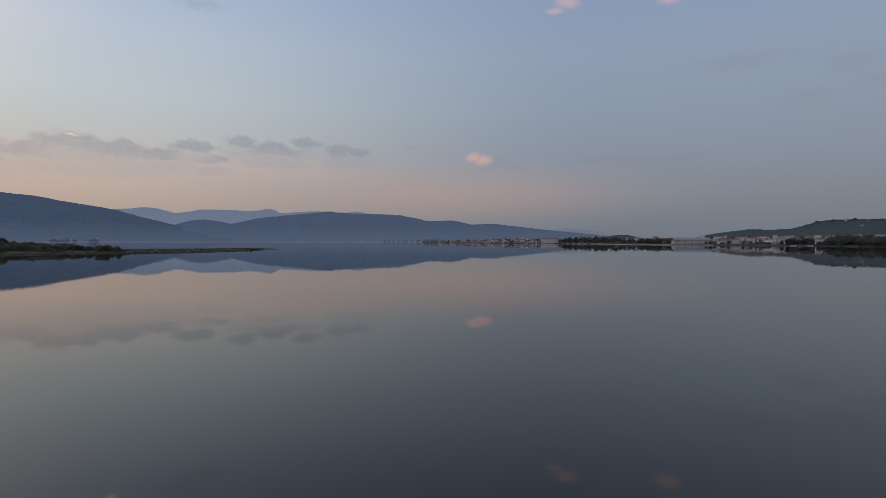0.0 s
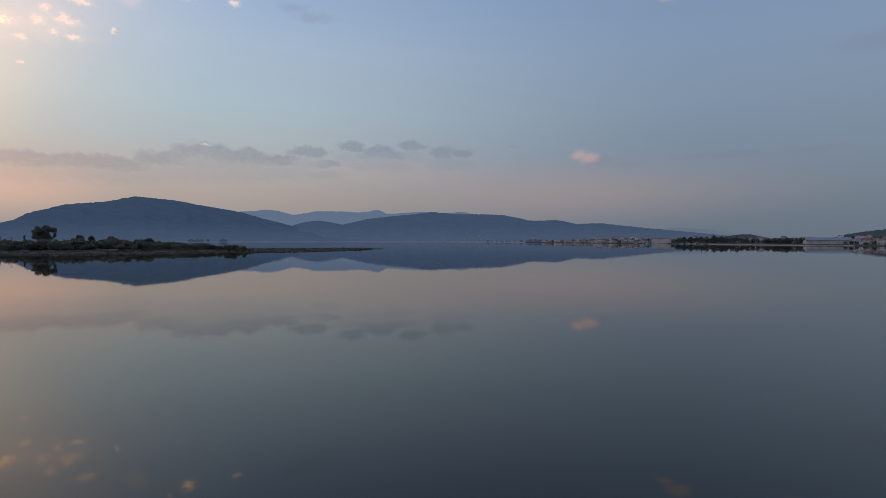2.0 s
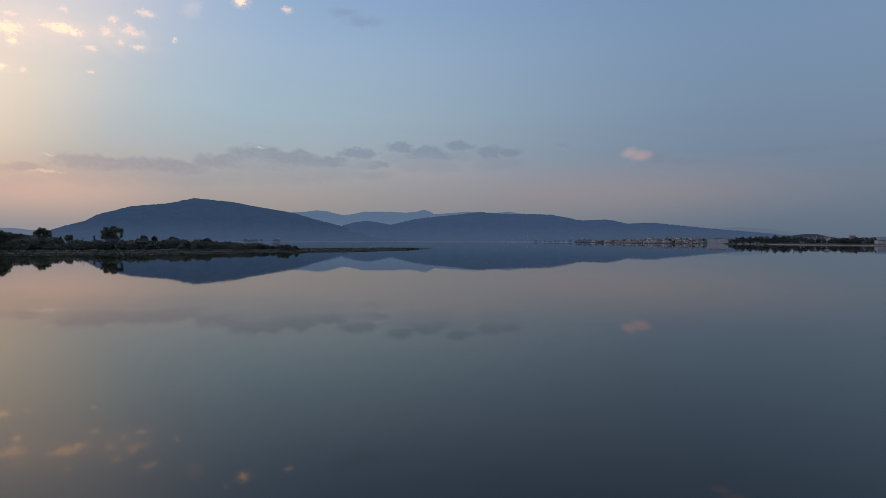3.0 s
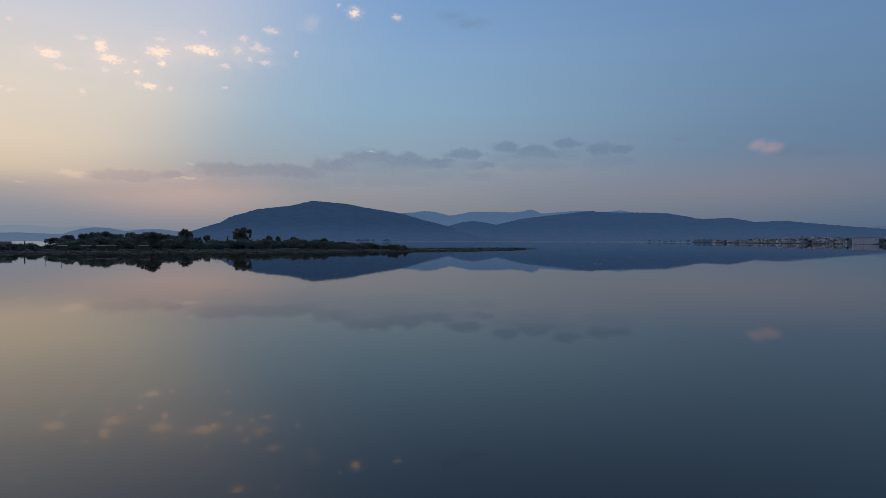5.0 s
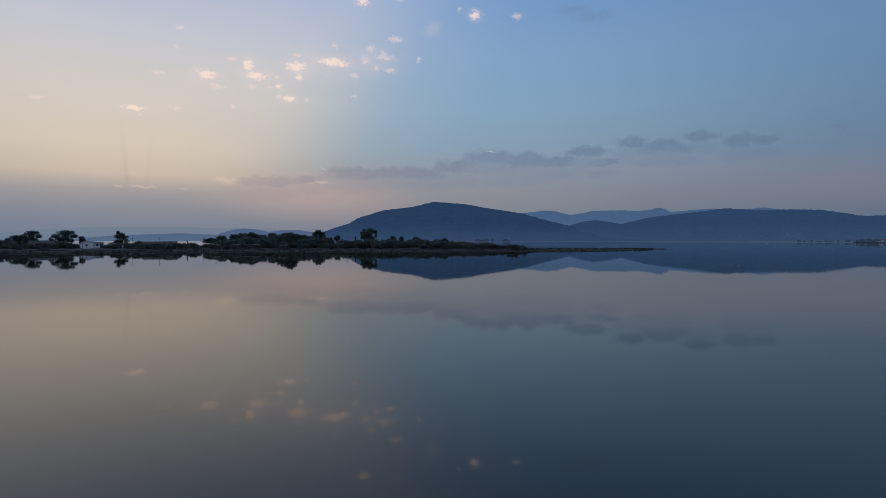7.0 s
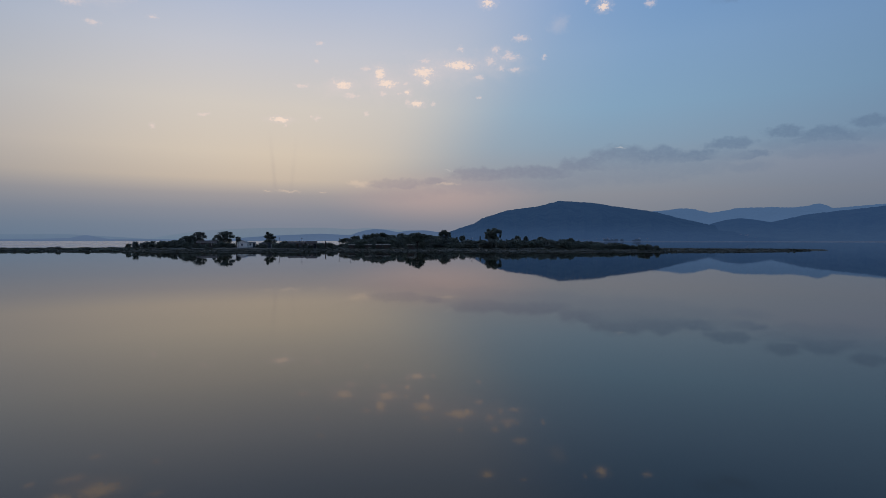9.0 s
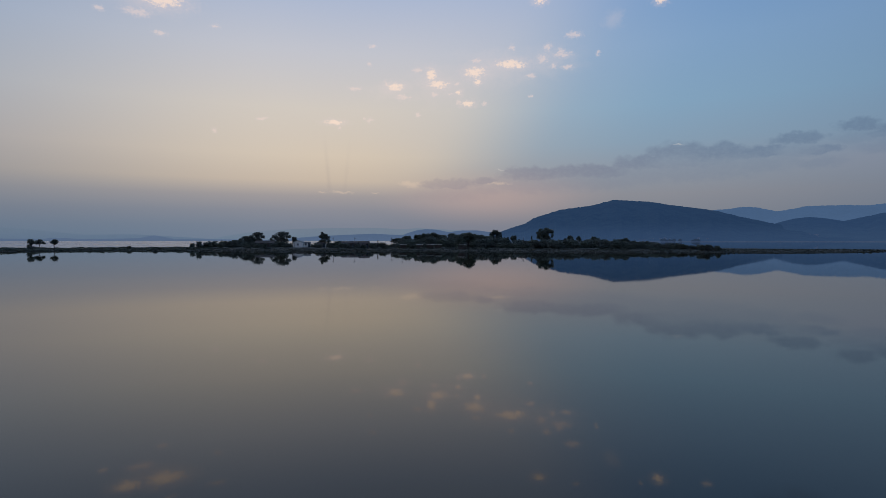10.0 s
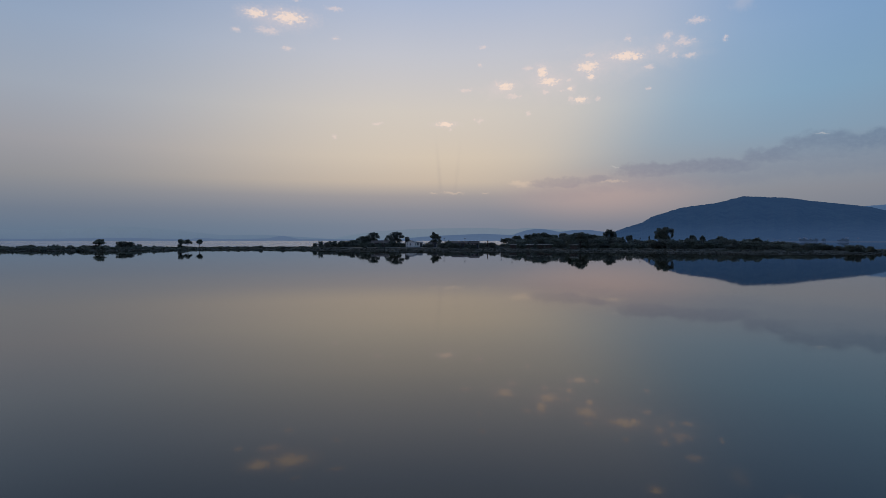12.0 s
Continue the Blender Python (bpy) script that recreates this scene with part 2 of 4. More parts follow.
def distance(name, ground, haze_low, haze_high, top):
    """A far slope: woods and bare patches, and haze painted in as emission, thicker low down."""
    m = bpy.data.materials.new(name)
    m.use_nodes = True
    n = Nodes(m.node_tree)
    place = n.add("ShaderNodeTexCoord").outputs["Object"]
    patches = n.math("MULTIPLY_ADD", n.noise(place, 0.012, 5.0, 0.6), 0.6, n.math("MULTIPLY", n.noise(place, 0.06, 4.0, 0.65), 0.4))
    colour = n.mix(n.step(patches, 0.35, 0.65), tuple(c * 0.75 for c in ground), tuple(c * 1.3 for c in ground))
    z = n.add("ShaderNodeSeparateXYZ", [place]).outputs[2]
    # the haze is a glow of the surface itself, blended by height
    haze_glow = n.mix(n.step(n.math("MULTIPLY_ADD", n.math("SUBTRACT", patches, 0.5), top * 0.25, z), 0, top), haze_low, haze_high)
    s = n.add("ShaderNodeBsdfPrincipled", {"Base Color": colour, "Roughness": 1.0, "Specular IOR Level": 0.0, "Emission Color": haze_glow, "Emission Strength": 1.0})
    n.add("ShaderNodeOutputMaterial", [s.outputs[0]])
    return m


M_LAGOON = water("lagoon_water", 0.022, 0.0009, 1.3, (0.013, 0.014, 0.004), 1.37)
M_SEA = water("sea_water", 0.30, 0.01, 0.5, (0.18, 0.20, 0.23), 3.2)
M_EARTH = material("marsh_earth", (0.048, 0.047, 0.036), 1.0, 0.25, 0.12, (0.062, 0.058, 0.044), 0.3)
M_GRASS = material("dry_grass", (0.045, 0.047, 0.031), 1.0, 0.25, 0.08, (0.068, 0.062, 0.043), 0.0, thin=0.4)
M_LEAF = material("dark_foliage", (0.155, 0.165, 0.128), 0.8, 0.2, 0.6, (0.175, 0.185, 0.142), by_object=0.35, thin=0.6)
M_PINE = material("grey_green_foliage", (0.16, 0.168, 0.138), 0.8, 0.2, 0.5, (0.175, 0.185, 0.152), by_object=0.35, thin=0.6)
M_BARK = material("bark", (0.06, 0.045, 0.032), 0.95, 0.35, 2.0, bump=0.5)
M_WHITE = material("whitewash", (0.86, 0.82, 0.75), 0.85, 0.12, 0.7, bump=0.15)
M_PLASTERS = [material("white_plaster", (0.68, 0.69, 0.73), 0.9, 0.12, 0.5, by_object=0.3), material("cream_plaster", (0.53, 0.515, 0.52), 0.9, 0.14, 0.5, by_object=0.2),
              material("ochre_plaster", (0.40, 0.36, 0.335), 0.9, 0.15, 0.5, by_object=0.2), material("rose_plaster", (0.44, 0.36, 0.35), 0.9, 0.15, 0.5, by_object=0.2)]
M_BROWNTILE = material("weathered_brown_tile", (0.10, 0.07, 0.055), 0.9, 0.3, 1.2)
M_SHORE = material("dark_shore", (0.045, 0.048, 0.036), 1.0, 0.4, 0.1)
M_TILE = material("terracotta_tile", (0.23, 0.128, 0.108), 0.9, 0.25, 1.2, by_object=0.3)
M_DARKROOF = material("dark_roofing", (0.07, 0.065, 0.065), 0.85, 0.3, 0.8)
M_STEELROOF = material("blue_grey_sheet_roof", (0.24, 0.26, 0.29), 0.5, 0.15, 0.3, metallic=0.2)
M_GLASS = material("dark_window_glass", (0.07, 0.08, 0.09), 0.15, 0.2, 1.0)
M_WOOD = material("weathered_wood", (0.12, 0.10, 0.085), 0.9, 0.3, 1.5, stretch=(4, 4, 0.5))
M_BLUE = material("blue_painted_door", (0.06, 0.11, 0.20), 0.6, 0.2, 2.0)
M_STONE = material("pale_stone", (0.40, 0.39, 0.37), 0.95, 0.25, 0.3)
# blue haze on these mountains is put in as emission, brighter at the foot
M_MAIN = distance("wooded_mountain_haze_glow", (0.035, 0.042, 0.03), srgb(42, 63, 95), srgb(31, 52, 83), 120)
M_RIDGE = distance("wooded_ridge_haze_glow", (0.035, 0.042, 0.03), srgb(45, 66, 97), srgb(37, 59, 92), 120)
M_FAR = distance("far_range_haze_glow", (0.03, 0.04, 0.05), srgb(71, 94, 125), srgb(66, 90, 121), 220)
# islands and coasts: emission close to the low sky stands in for haze
M_ISLE = distance("far_island_haze_glow", (0.03, 0.04, 0.05), srgb(79, 97, 123), srgb(74, 92, 119), 90)
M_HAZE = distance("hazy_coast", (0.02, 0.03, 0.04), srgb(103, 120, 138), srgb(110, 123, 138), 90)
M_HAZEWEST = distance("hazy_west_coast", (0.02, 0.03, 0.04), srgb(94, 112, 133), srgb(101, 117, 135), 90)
M_COAST = distance("low_coast_haze_glow", (0.02, 0.03, 0.04), srgb(84, 101, 126), srgb(86, 103, 128), 40)
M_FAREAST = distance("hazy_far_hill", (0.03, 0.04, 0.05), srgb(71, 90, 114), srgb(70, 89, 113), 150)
M_TOWNLEAF = material("town_foliage", (0.15, 0.165, 0.15), 0.8, 0.25, 0.4, by_object=0.3, thin=0.45)
# town hills carry a faint emission as painted haze
M_HILL = distance("wooded_hill_haze_glow", (0.03, 0.036, 0.024), srgb(25, 38, 55), srgb(22, 35, 52), 40)
# far plaster, tile, leaves and stone: bluish haze added as even emission
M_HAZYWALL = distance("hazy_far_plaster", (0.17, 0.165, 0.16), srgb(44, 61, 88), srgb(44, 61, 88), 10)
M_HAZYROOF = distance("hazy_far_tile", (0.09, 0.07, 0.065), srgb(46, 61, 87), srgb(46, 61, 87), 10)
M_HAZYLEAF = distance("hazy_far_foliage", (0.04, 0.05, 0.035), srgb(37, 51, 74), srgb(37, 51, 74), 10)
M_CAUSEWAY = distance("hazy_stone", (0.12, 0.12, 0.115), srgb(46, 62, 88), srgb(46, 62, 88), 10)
# the plain's haze is also an emission of its ground
M_PLAIN = distance("coastal_plain_haze_glow", (0.07, 0.07, 0.05), srgb(52, 66, 92), srgb(52, 66, 92), 10)


# ---- mesh helpers ----
def mesh_object(name, verts, faces, mat, parent=None, smooth_faces=False):
    me = bpy.data.meshes.new(name)
    me.from_pydata([tuple(v) for v in verts], [], faces)
    me.materials.append(mat)
    if smooth_faces:
        me.shade_smooth()
    me.update()
    ob = new(name, me)
    ob.parent = parent
    return ob


def part(name, bm, mat, parent, label=""):
    """One bmesh as one mesh object under a thing or a part."""
    me = bpy.data.meshes.new(name)
    bm.to_mesh(me)
    bm.free()
    me.materials.append(mat)
    ob = new(name, me)
    ob.parent = parent
    return tagged(ob, label)


def shared(name, ob, m, parent):
    """Another object on the mesh of ob."""
    o = new(name, ob.data)
    o.parent, o.matrix_basis = parent, m
    return o


def box(bm, x0, y0, z0, x1, y1, z1):
    v = [bm.verts.new((x, y, z)) for z in (z0, z1) for x, y in ((x0, y0), (x1, y0), (x1, y1), (x0, y1))]
    for f in ((0, 3, 2, 1), (4, 5, 6, 7), (0, 1, 5, 4), (1, 2, 6, 5), (2, 3, 7, 6), (3, 0, 4, 7)):
        bm.faces.new([v[i] for i in f])
    return v


def tube(bm, a, b, ra, rb, sides=7):
    a, b = Vector(a), Vector(b)
    q = (b - a).to_track_quat("Z", "Y")
    rings = []
    for p, r in ((a, ra), (b, rb)):
        rings.append([bm.verts.new(p + q @ Vector((r * math.cos(2 * math.pi * k / sides), r * math.sin(2 * math.pi * k / sides), 0))) for k in range(sides)])
    for k in range(sides):
        bm.faces.new((rings[0][k], rings[0][(k + 1) % sides], rings[1][(k + 1) % sides], rings[1][k]))
    bm.faces.new(rings[1])
    bm.faces.new(rings[0][::-1])


def grid(name, us, vs, place, mat, smooth_faces=True):
    verts = [place(u, v) for u in us for v in vs]
    n = len(vs)
    faces = [(i * n + j, i * n + j + 1, (i + 1) * n + j + 1, (i + 1) * n + j) for i in range(len(us) - 1) for j in range(n - 1)]
    return mesh_object(name, verts, faces, mat, None, smooth_faces)


# ---- water ----
rings = [0.0, 20, 60, 150, 400, 1000, 2500, 4960]
lagoon = grid("water", np.linspace(0, 360, 97), rings, lambda a, r: at(a, r, 0.0), M_LAGOON)
tagged(lagoon, "mirror-calm dark lagoon water at dusk", "water", kind="structure")

NEAR_SHORE = [(16.55, 272), (17.1, 261), (18.8, 243), (21.4, 222), (23.5, 208), (26, 202), (29, 200), (32, 190), (36, 184), (40, 178), (45, 175), (50, 183),
              (56, 188), (64, 191), (68.5, 185), (73, 192), (76, 195), (79, 208), (81.5, 232), (84.5, 249), (90, 257), (94.5, 251),
              (99, 237), (103, 253), (107, 272), (114, 300)]
FAR_SHORE = [(16.55, 276), (17.1, 282), (21, 281), (25, 277), (29, 279), (32, 292), (40, 345), (50, 372), (60, 360), (74, 345), (79, 305),
             (82, 275), (85, 284), (90, 290), (94.5, 286), (99, 284), (103, 290), (107, 306), (114, 335)]
LEVEL = [(16.7, 0.4), (20, 0.5), (26, 0.5), (34, 0.6), (60, 0.7), (80, 0.75), (114, 0.7)]


def near_shore(az):
    return knots(NEAR_SHORE, az) + (2.2 * noise.noise((az * 0.9, 3.1, 0)) + 1.0 * noise.noise((az * 4.0, 7.7, 0))) * smooth((az - 16) / 10)


def spit_height(az, d):
    """Height of the ground on the spit."""
    a, b = near_shore(az), knots(FAR_SHORE, az)
    rise = (0.45 * smooth((d - a) / 3.0) + 0.55 * smooth((d - a) / 22.0)) * smooth((b - d) / 5.0)
    bumps = 0.14 * noise.noise((az * 1.5, d * 0.08, 1.0)) + 0.08 * noise.noise((az * 6, d * 0.3, 5.0))
    return -0.25 + rise * (0.25 + knots(LEVEL, az) + bumps)


def spit_point(az, s):
    a, b = near_shore(az), knots(FAR_SHORE, az)
    d = a - 0.5 + s * (b - a + 1.0)
    return at(az, d, spit_height(az, d))


steps = [0, .01, .02, .035, .05, .07, .1, .14, .19, .25, .32, .4, .5, .6, .7, .8, .87, .92, .96, .98, 1]
spit = grid("ground", np.linspace(16.6, 114, 520), steps, spit_point, M_EARTH)
tagged(spit, "low marshy sand spit with dry grass", "ground", kind="structure")

sea = grid("sea", np.linspace(58, 150, 60), [0.0, 0.02, 0.1, 0.3, 1.0],
           lambda az, s: at(az, knots(FAR_SHORE, min(az, 114)) - 4 + s * (4955 - knots(FAR_SHORE, min(az, 114))), 0.03), M_SEA)
tagged(sea, "open sea with a light ripple behind the spit", "sea", kind="structure")


# ---- far land ----
SLOPES = {}


def hill(name, ridge, d, front, back, mat, label, rough=0.05, jag=0.6, seed=0.0, base=0.0):
    """A mountain along an arc at the distance d; ridge: (azimuth, height in degrees over the horizon)."""
    a0, a1 = ridge[0][0], ridge[-1][0]
    us = np.linspace(a0, a1, max(40, int(abs(a1 - a0) * 16)))
    xs, hs = [p[0] for p in ridge], [p[1] for p in ridge]

    def top(az):
        w = 0.18
        h = sum(np.interp(az + k * w, xs, hs) * g for k, g in ((-1, 0.25), (0, 0.5), (1, 0.25)))
        return 4.0 + d * math.tan(radians(max(h, -0.05)))

    def place(az, s):
        r = d + (s * front if s < 0 else s * back)
        t = 1 - abs(s)
        fall = t ** 1.35 * (1 + 0.25 * t * (1 - t))
        gully = noise.fractal((az * 0.9 + seed, s * 2.2, seed), 1.0, 2.0, 4) * rough * 4 * t * (1 - t) * 2
        tip = noise.fractal((az * 3 + seed, 0.0, seed), 0.8, 2.0, 5) * jag * (1 - abs(s))
        return at(az, r, base - 1.0 + max(0.0, top(az) + 1.0 - base) * max(0.0, fall + gully * min(1.0, abs(s) * 4)) + tip)

    SLOPES[name] = place
    ob = grid(name, us, [-1, -.93, -.85, -.76, -.66, -.56, -.46, -.37, -.29, -.21, -.14, -.08, -.03, 0, .1, .3, .6, 1], place, mat)
    return tagged(ob, label, "mountain", kind="structure")


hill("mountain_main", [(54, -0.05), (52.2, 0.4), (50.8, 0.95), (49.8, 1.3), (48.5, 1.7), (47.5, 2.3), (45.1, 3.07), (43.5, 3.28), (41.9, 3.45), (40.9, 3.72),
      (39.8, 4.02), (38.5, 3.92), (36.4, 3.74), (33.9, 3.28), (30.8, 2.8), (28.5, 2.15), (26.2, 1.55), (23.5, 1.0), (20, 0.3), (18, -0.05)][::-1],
     3700, 1100, 500, M_MAIN, "dark wooded mountain across the lagoon, tinted with painted blue haze", jag=3.0, seed=1.3)
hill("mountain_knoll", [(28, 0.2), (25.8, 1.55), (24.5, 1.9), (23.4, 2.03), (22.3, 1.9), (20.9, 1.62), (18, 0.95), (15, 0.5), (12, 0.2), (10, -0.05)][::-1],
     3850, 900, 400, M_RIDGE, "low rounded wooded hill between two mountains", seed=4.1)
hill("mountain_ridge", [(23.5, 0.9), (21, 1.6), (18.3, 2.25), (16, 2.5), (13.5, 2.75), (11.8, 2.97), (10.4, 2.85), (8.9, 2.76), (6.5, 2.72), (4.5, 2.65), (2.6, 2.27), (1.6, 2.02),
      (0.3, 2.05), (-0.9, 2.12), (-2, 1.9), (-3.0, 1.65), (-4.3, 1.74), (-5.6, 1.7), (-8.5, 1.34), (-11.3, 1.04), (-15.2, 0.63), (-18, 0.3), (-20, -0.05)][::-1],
     4050, 1000, 300, M_RIDGE, "long wooded ridge tinted with painted blue haze, villages at its foot", jag=3.0, seed=7.7)
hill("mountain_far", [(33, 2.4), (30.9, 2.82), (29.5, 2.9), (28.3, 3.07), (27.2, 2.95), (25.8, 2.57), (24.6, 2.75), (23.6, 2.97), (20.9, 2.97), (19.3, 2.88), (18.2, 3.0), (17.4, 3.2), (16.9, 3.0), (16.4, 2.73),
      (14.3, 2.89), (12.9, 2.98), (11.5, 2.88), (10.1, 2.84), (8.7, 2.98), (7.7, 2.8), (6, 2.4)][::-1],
     4650, 500, 150, M_FAR, "far mountain range under pale blue painted haze", rough=0.03, jag=3.5, seed=11.0)
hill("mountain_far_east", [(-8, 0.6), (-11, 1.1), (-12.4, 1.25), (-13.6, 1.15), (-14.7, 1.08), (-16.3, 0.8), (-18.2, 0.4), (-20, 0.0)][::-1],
     4700, 400, 150, M_FAREAST, "far hill on the horizon, pale with painted haze", rough=0.03, seed=14.0)
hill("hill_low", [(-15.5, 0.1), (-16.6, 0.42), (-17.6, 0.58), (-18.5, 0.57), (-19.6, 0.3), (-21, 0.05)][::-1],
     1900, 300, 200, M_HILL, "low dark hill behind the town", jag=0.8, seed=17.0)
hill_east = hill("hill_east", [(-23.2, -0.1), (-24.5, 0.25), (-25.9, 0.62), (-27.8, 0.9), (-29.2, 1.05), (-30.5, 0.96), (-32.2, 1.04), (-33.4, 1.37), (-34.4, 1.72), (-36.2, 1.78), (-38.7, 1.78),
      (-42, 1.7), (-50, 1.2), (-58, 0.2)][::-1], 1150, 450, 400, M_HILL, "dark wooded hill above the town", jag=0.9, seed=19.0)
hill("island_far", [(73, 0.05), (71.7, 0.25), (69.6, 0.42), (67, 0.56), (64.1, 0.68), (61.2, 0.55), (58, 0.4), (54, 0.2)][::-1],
     4550, 200, 100, M_ISLE, "low far island on the sea horizon, blue with painted haze", rough=0.02, jag=0.6, seed=23.0)
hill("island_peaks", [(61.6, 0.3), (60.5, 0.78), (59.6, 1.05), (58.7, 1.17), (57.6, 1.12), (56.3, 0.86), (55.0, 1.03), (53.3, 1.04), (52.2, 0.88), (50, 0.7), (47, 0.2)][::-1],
     4650, 200, 100, M_ISLE, "rounded far hills on the sea horizon, blue with painted haze", rough=0.02, jag=0.6, seed=26.0)
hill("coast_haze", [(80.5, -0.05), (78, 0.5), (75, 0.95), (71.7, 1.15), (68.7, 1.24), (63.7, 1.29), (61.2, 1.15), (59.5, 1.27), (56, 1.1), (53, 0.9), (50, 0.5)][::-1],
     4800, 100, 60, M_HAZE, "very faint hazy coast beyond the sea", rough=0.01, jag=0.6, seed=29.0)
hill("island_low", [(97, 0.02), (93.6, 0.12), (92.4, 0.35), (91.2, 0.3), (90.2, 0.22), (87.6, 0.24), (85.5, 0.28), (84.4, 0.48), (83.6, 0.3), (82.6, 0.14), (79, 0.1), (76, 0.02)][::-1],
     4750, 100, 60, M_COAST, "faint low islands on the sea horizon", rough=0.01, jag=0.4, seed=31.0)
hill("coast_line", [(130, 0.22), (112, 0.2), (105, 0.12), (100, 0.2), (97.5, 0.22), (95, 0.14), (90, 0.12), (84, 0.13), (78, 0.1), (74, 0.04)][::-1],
     4700, 100, 60, M_COAST, "thin line of low coast on the sea horizon, blue with painted haze", rough=0.01, jag=0.3, seed=35.0)
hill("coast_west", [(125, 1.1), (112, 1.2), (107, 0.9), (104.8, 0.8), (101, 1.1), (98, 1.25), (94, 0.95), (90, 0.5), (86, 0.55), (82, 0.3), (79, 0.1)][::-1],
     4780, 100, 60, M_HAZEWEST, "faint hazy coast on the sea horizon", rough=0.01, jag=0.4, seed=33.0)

PLAIN = [(-62, 300), (-45, 400), (-38.4, 440), (-36.2, 466), (-32.2, 494), (-27.8, 526), (-23, 545), (-17.9, 600), (-11.6, 744), (-5, 902), (-2, 1010), (1.4, 1160), (2.2, 1300)]


def town_level(az, off):
    """Height of the town's ground at a distance behind its shore."""
    return min(1.1, 0.3 + off * 0.055) + 0.026 * min(max(0.0, off - 30), 240) * smooth((-0.5 - az) / 5.0)


grid("ground_town", np.linspace(-62, 2.2, 120), [0, 0.004, 0.01, 0.02, 0.05, 0.1, 0.18, 0.3, 0.6, 1.0],
     lambda az, s: at(az, knots(PLAIN, az) + 3 * noise.noise((az, 2, 2)) + s * 1500, -0.3 if s == 0 else town_level(az, s * 1500)), M_SHORE)
tagged(bpy.data.objects["ground_town"], "flat shore under the town", "ground", kind="structure")
grid("ground_plain", np.linspace(-22, 58, 120), [0, 0.01, 0.3, 1.0],
     lambda az, s: at(az, 2350 + 250 * noise.noise((az * 0.15, 9, 2)) + s * 1200, -0.3 if s == 0 else 1.2 + 2 * s), M_PLAIN)
tagged(bpy.data.objects["ground_plain"], "hazy coastal plain at the foot of the mountains", "ground", kind="structure")


# ---- plants ----
def foliage(rng, lobes, count, size, cores=0.6, split=4):
    """Leafy clumps: each lobe (x, y, z, rx, ry, rz) breaks up into smaller tufts with a dense heart and loose leaves on it."""
    verts, faces, clumps = [], [], []
    for x, y, z, rx, ry, rz in lobes:
        clumps.append((x, y, z, rx * 0.74, ry * 0.74, rz * 0.74))
        for _ in range(split):
            v = rng.normal(size=3)
            v /= np.linalg.norm(v)
            k = rng.uniform(0.30, 0.52)
            r = 1.02 - k * rng.uniform(0.55, 0.9)
            clumps.append((x + v[0] * rx * r, y + v[1] * ry * r, z + v[2] * rz * r, (rx + rz) / 2 * k, (ry + rz) / 2 * k, rz * k * 1.1))
    weight = np.array([(l[3] * l[4] * l[5]) ** 0.67 for l in clumps])
    pick = rng.choice(len(clumps), count, p=weight / weight.sum())
    for k in pick:
        x, y, z, rx, ry, rz = clumps[k]
        v = rng.normal(size=3)
        v /= np.linalg.norm(v)
        r = 0.94 + 0.14 * rng.normal()
        c = np.array((x + v[0] * rx * r, y + v[1] * ry * r, z + v[2] * rz * r))
        n = v + rng.normal(size=3) * 0.75
        n /= np.linalg.norm(n)
        a = np.cross(n, rng.normal(size=3))
        a /= np.linalg.norm(a)
        b = np.cross(n, a)
        s = size * rng.uniform(0.55, 1.2)
        i = len(verts)
        verts += [c - a * s, c - b * s * 0.5, c + a * s, c + b * s * 0.5]
        faces.append((i, i + 1, i + 2, i + 3))
    bm = bmesh.new()
    bmesh.ops.create_icosphere(bm, subdivisions=1, radius=1.0)
    ball = [np.array(v.co) for v in bm.verts]
    tris = [tuple(v.index for v in f.verts) for f in bm.faces]
    bm.free()
    for x, y, z, rx, ry, rz in clumps:
        i, off = len(verts), rng.uniform(0, 50)
        for p in ball:
            g = cores * (1 + 0.3 * noise.noise(Vector(p) * 2.1 + Vector((off, 0, 0))))
            verts.append(np.array((x + p[0] * rx * g, y + p[1] * ry * g, z + p[2] * rz * g)))
        faces += [(i + a, i + b, i + c) for a, b, c in tris]
    return verts, faces


def limb(bm, a, b, ra, rb, bend, rng):
    """A tapered, slightly crooked branch."""
    a, b = Vector(a), Vector(b)
    last, r = a, ra
    for k in (1, 2, 3, 4):
        t = k / 4
        p = a.lerp(b, t) + Vector((rng.uniform(-bend, bend), rng.uniform(-bend, bend), 0)) * (1 if k < 4 else 0)
        r2 = ra + (rb - ra) * t
        tube(bm, last, p, r, r2, 6)
        last, r = p, r2


def plant(name, seed, lobes, count, size, stems, mat, label, category):
    """A tree or shrub: stems are (from, to, radius at the foot); the first is the trunk."""
    rng = np.random.default_rng(seed)
    base = new(name)
    base.empty_display_size = 0.5
    for k, (a, b, r) in enumerate(stems):
        bm = bmesh.new()
        limb(bm, a, b, r, r * 0.5, r * 0.6, rng)
        part("trunk" if k == 0 else "limb", bm, M_BARK, base)
    verts, faces = foliage(rng, lobes, count, size)
    mesh_object("crown", verts, faces, mat, base, True)
    return tagged(base, label, category)


def put(proto, poses, group=""):
    """The plant at the first pose, copies at the others."""
    if group:
        tagged(proto, group=group)
    for m in poses[1:]:
        copy_thing(proto, m)
    proto.matrix_basis = poses[0]


def stand(az, d, z, turn, sx, sz):
    return Matrix.Translation(at(az, d, z)) @ Euler((0, 0, radians(turn))).to_matrix().to_4x4() @ Matrix.Diagonal((sx, sx, sz, 1))


def on_spit(az, d, turn=0.0, sx=1.0, sz=1.0):
    return stand(az, d, spit_height(az, d) - 0.05, turn, sx, sz)


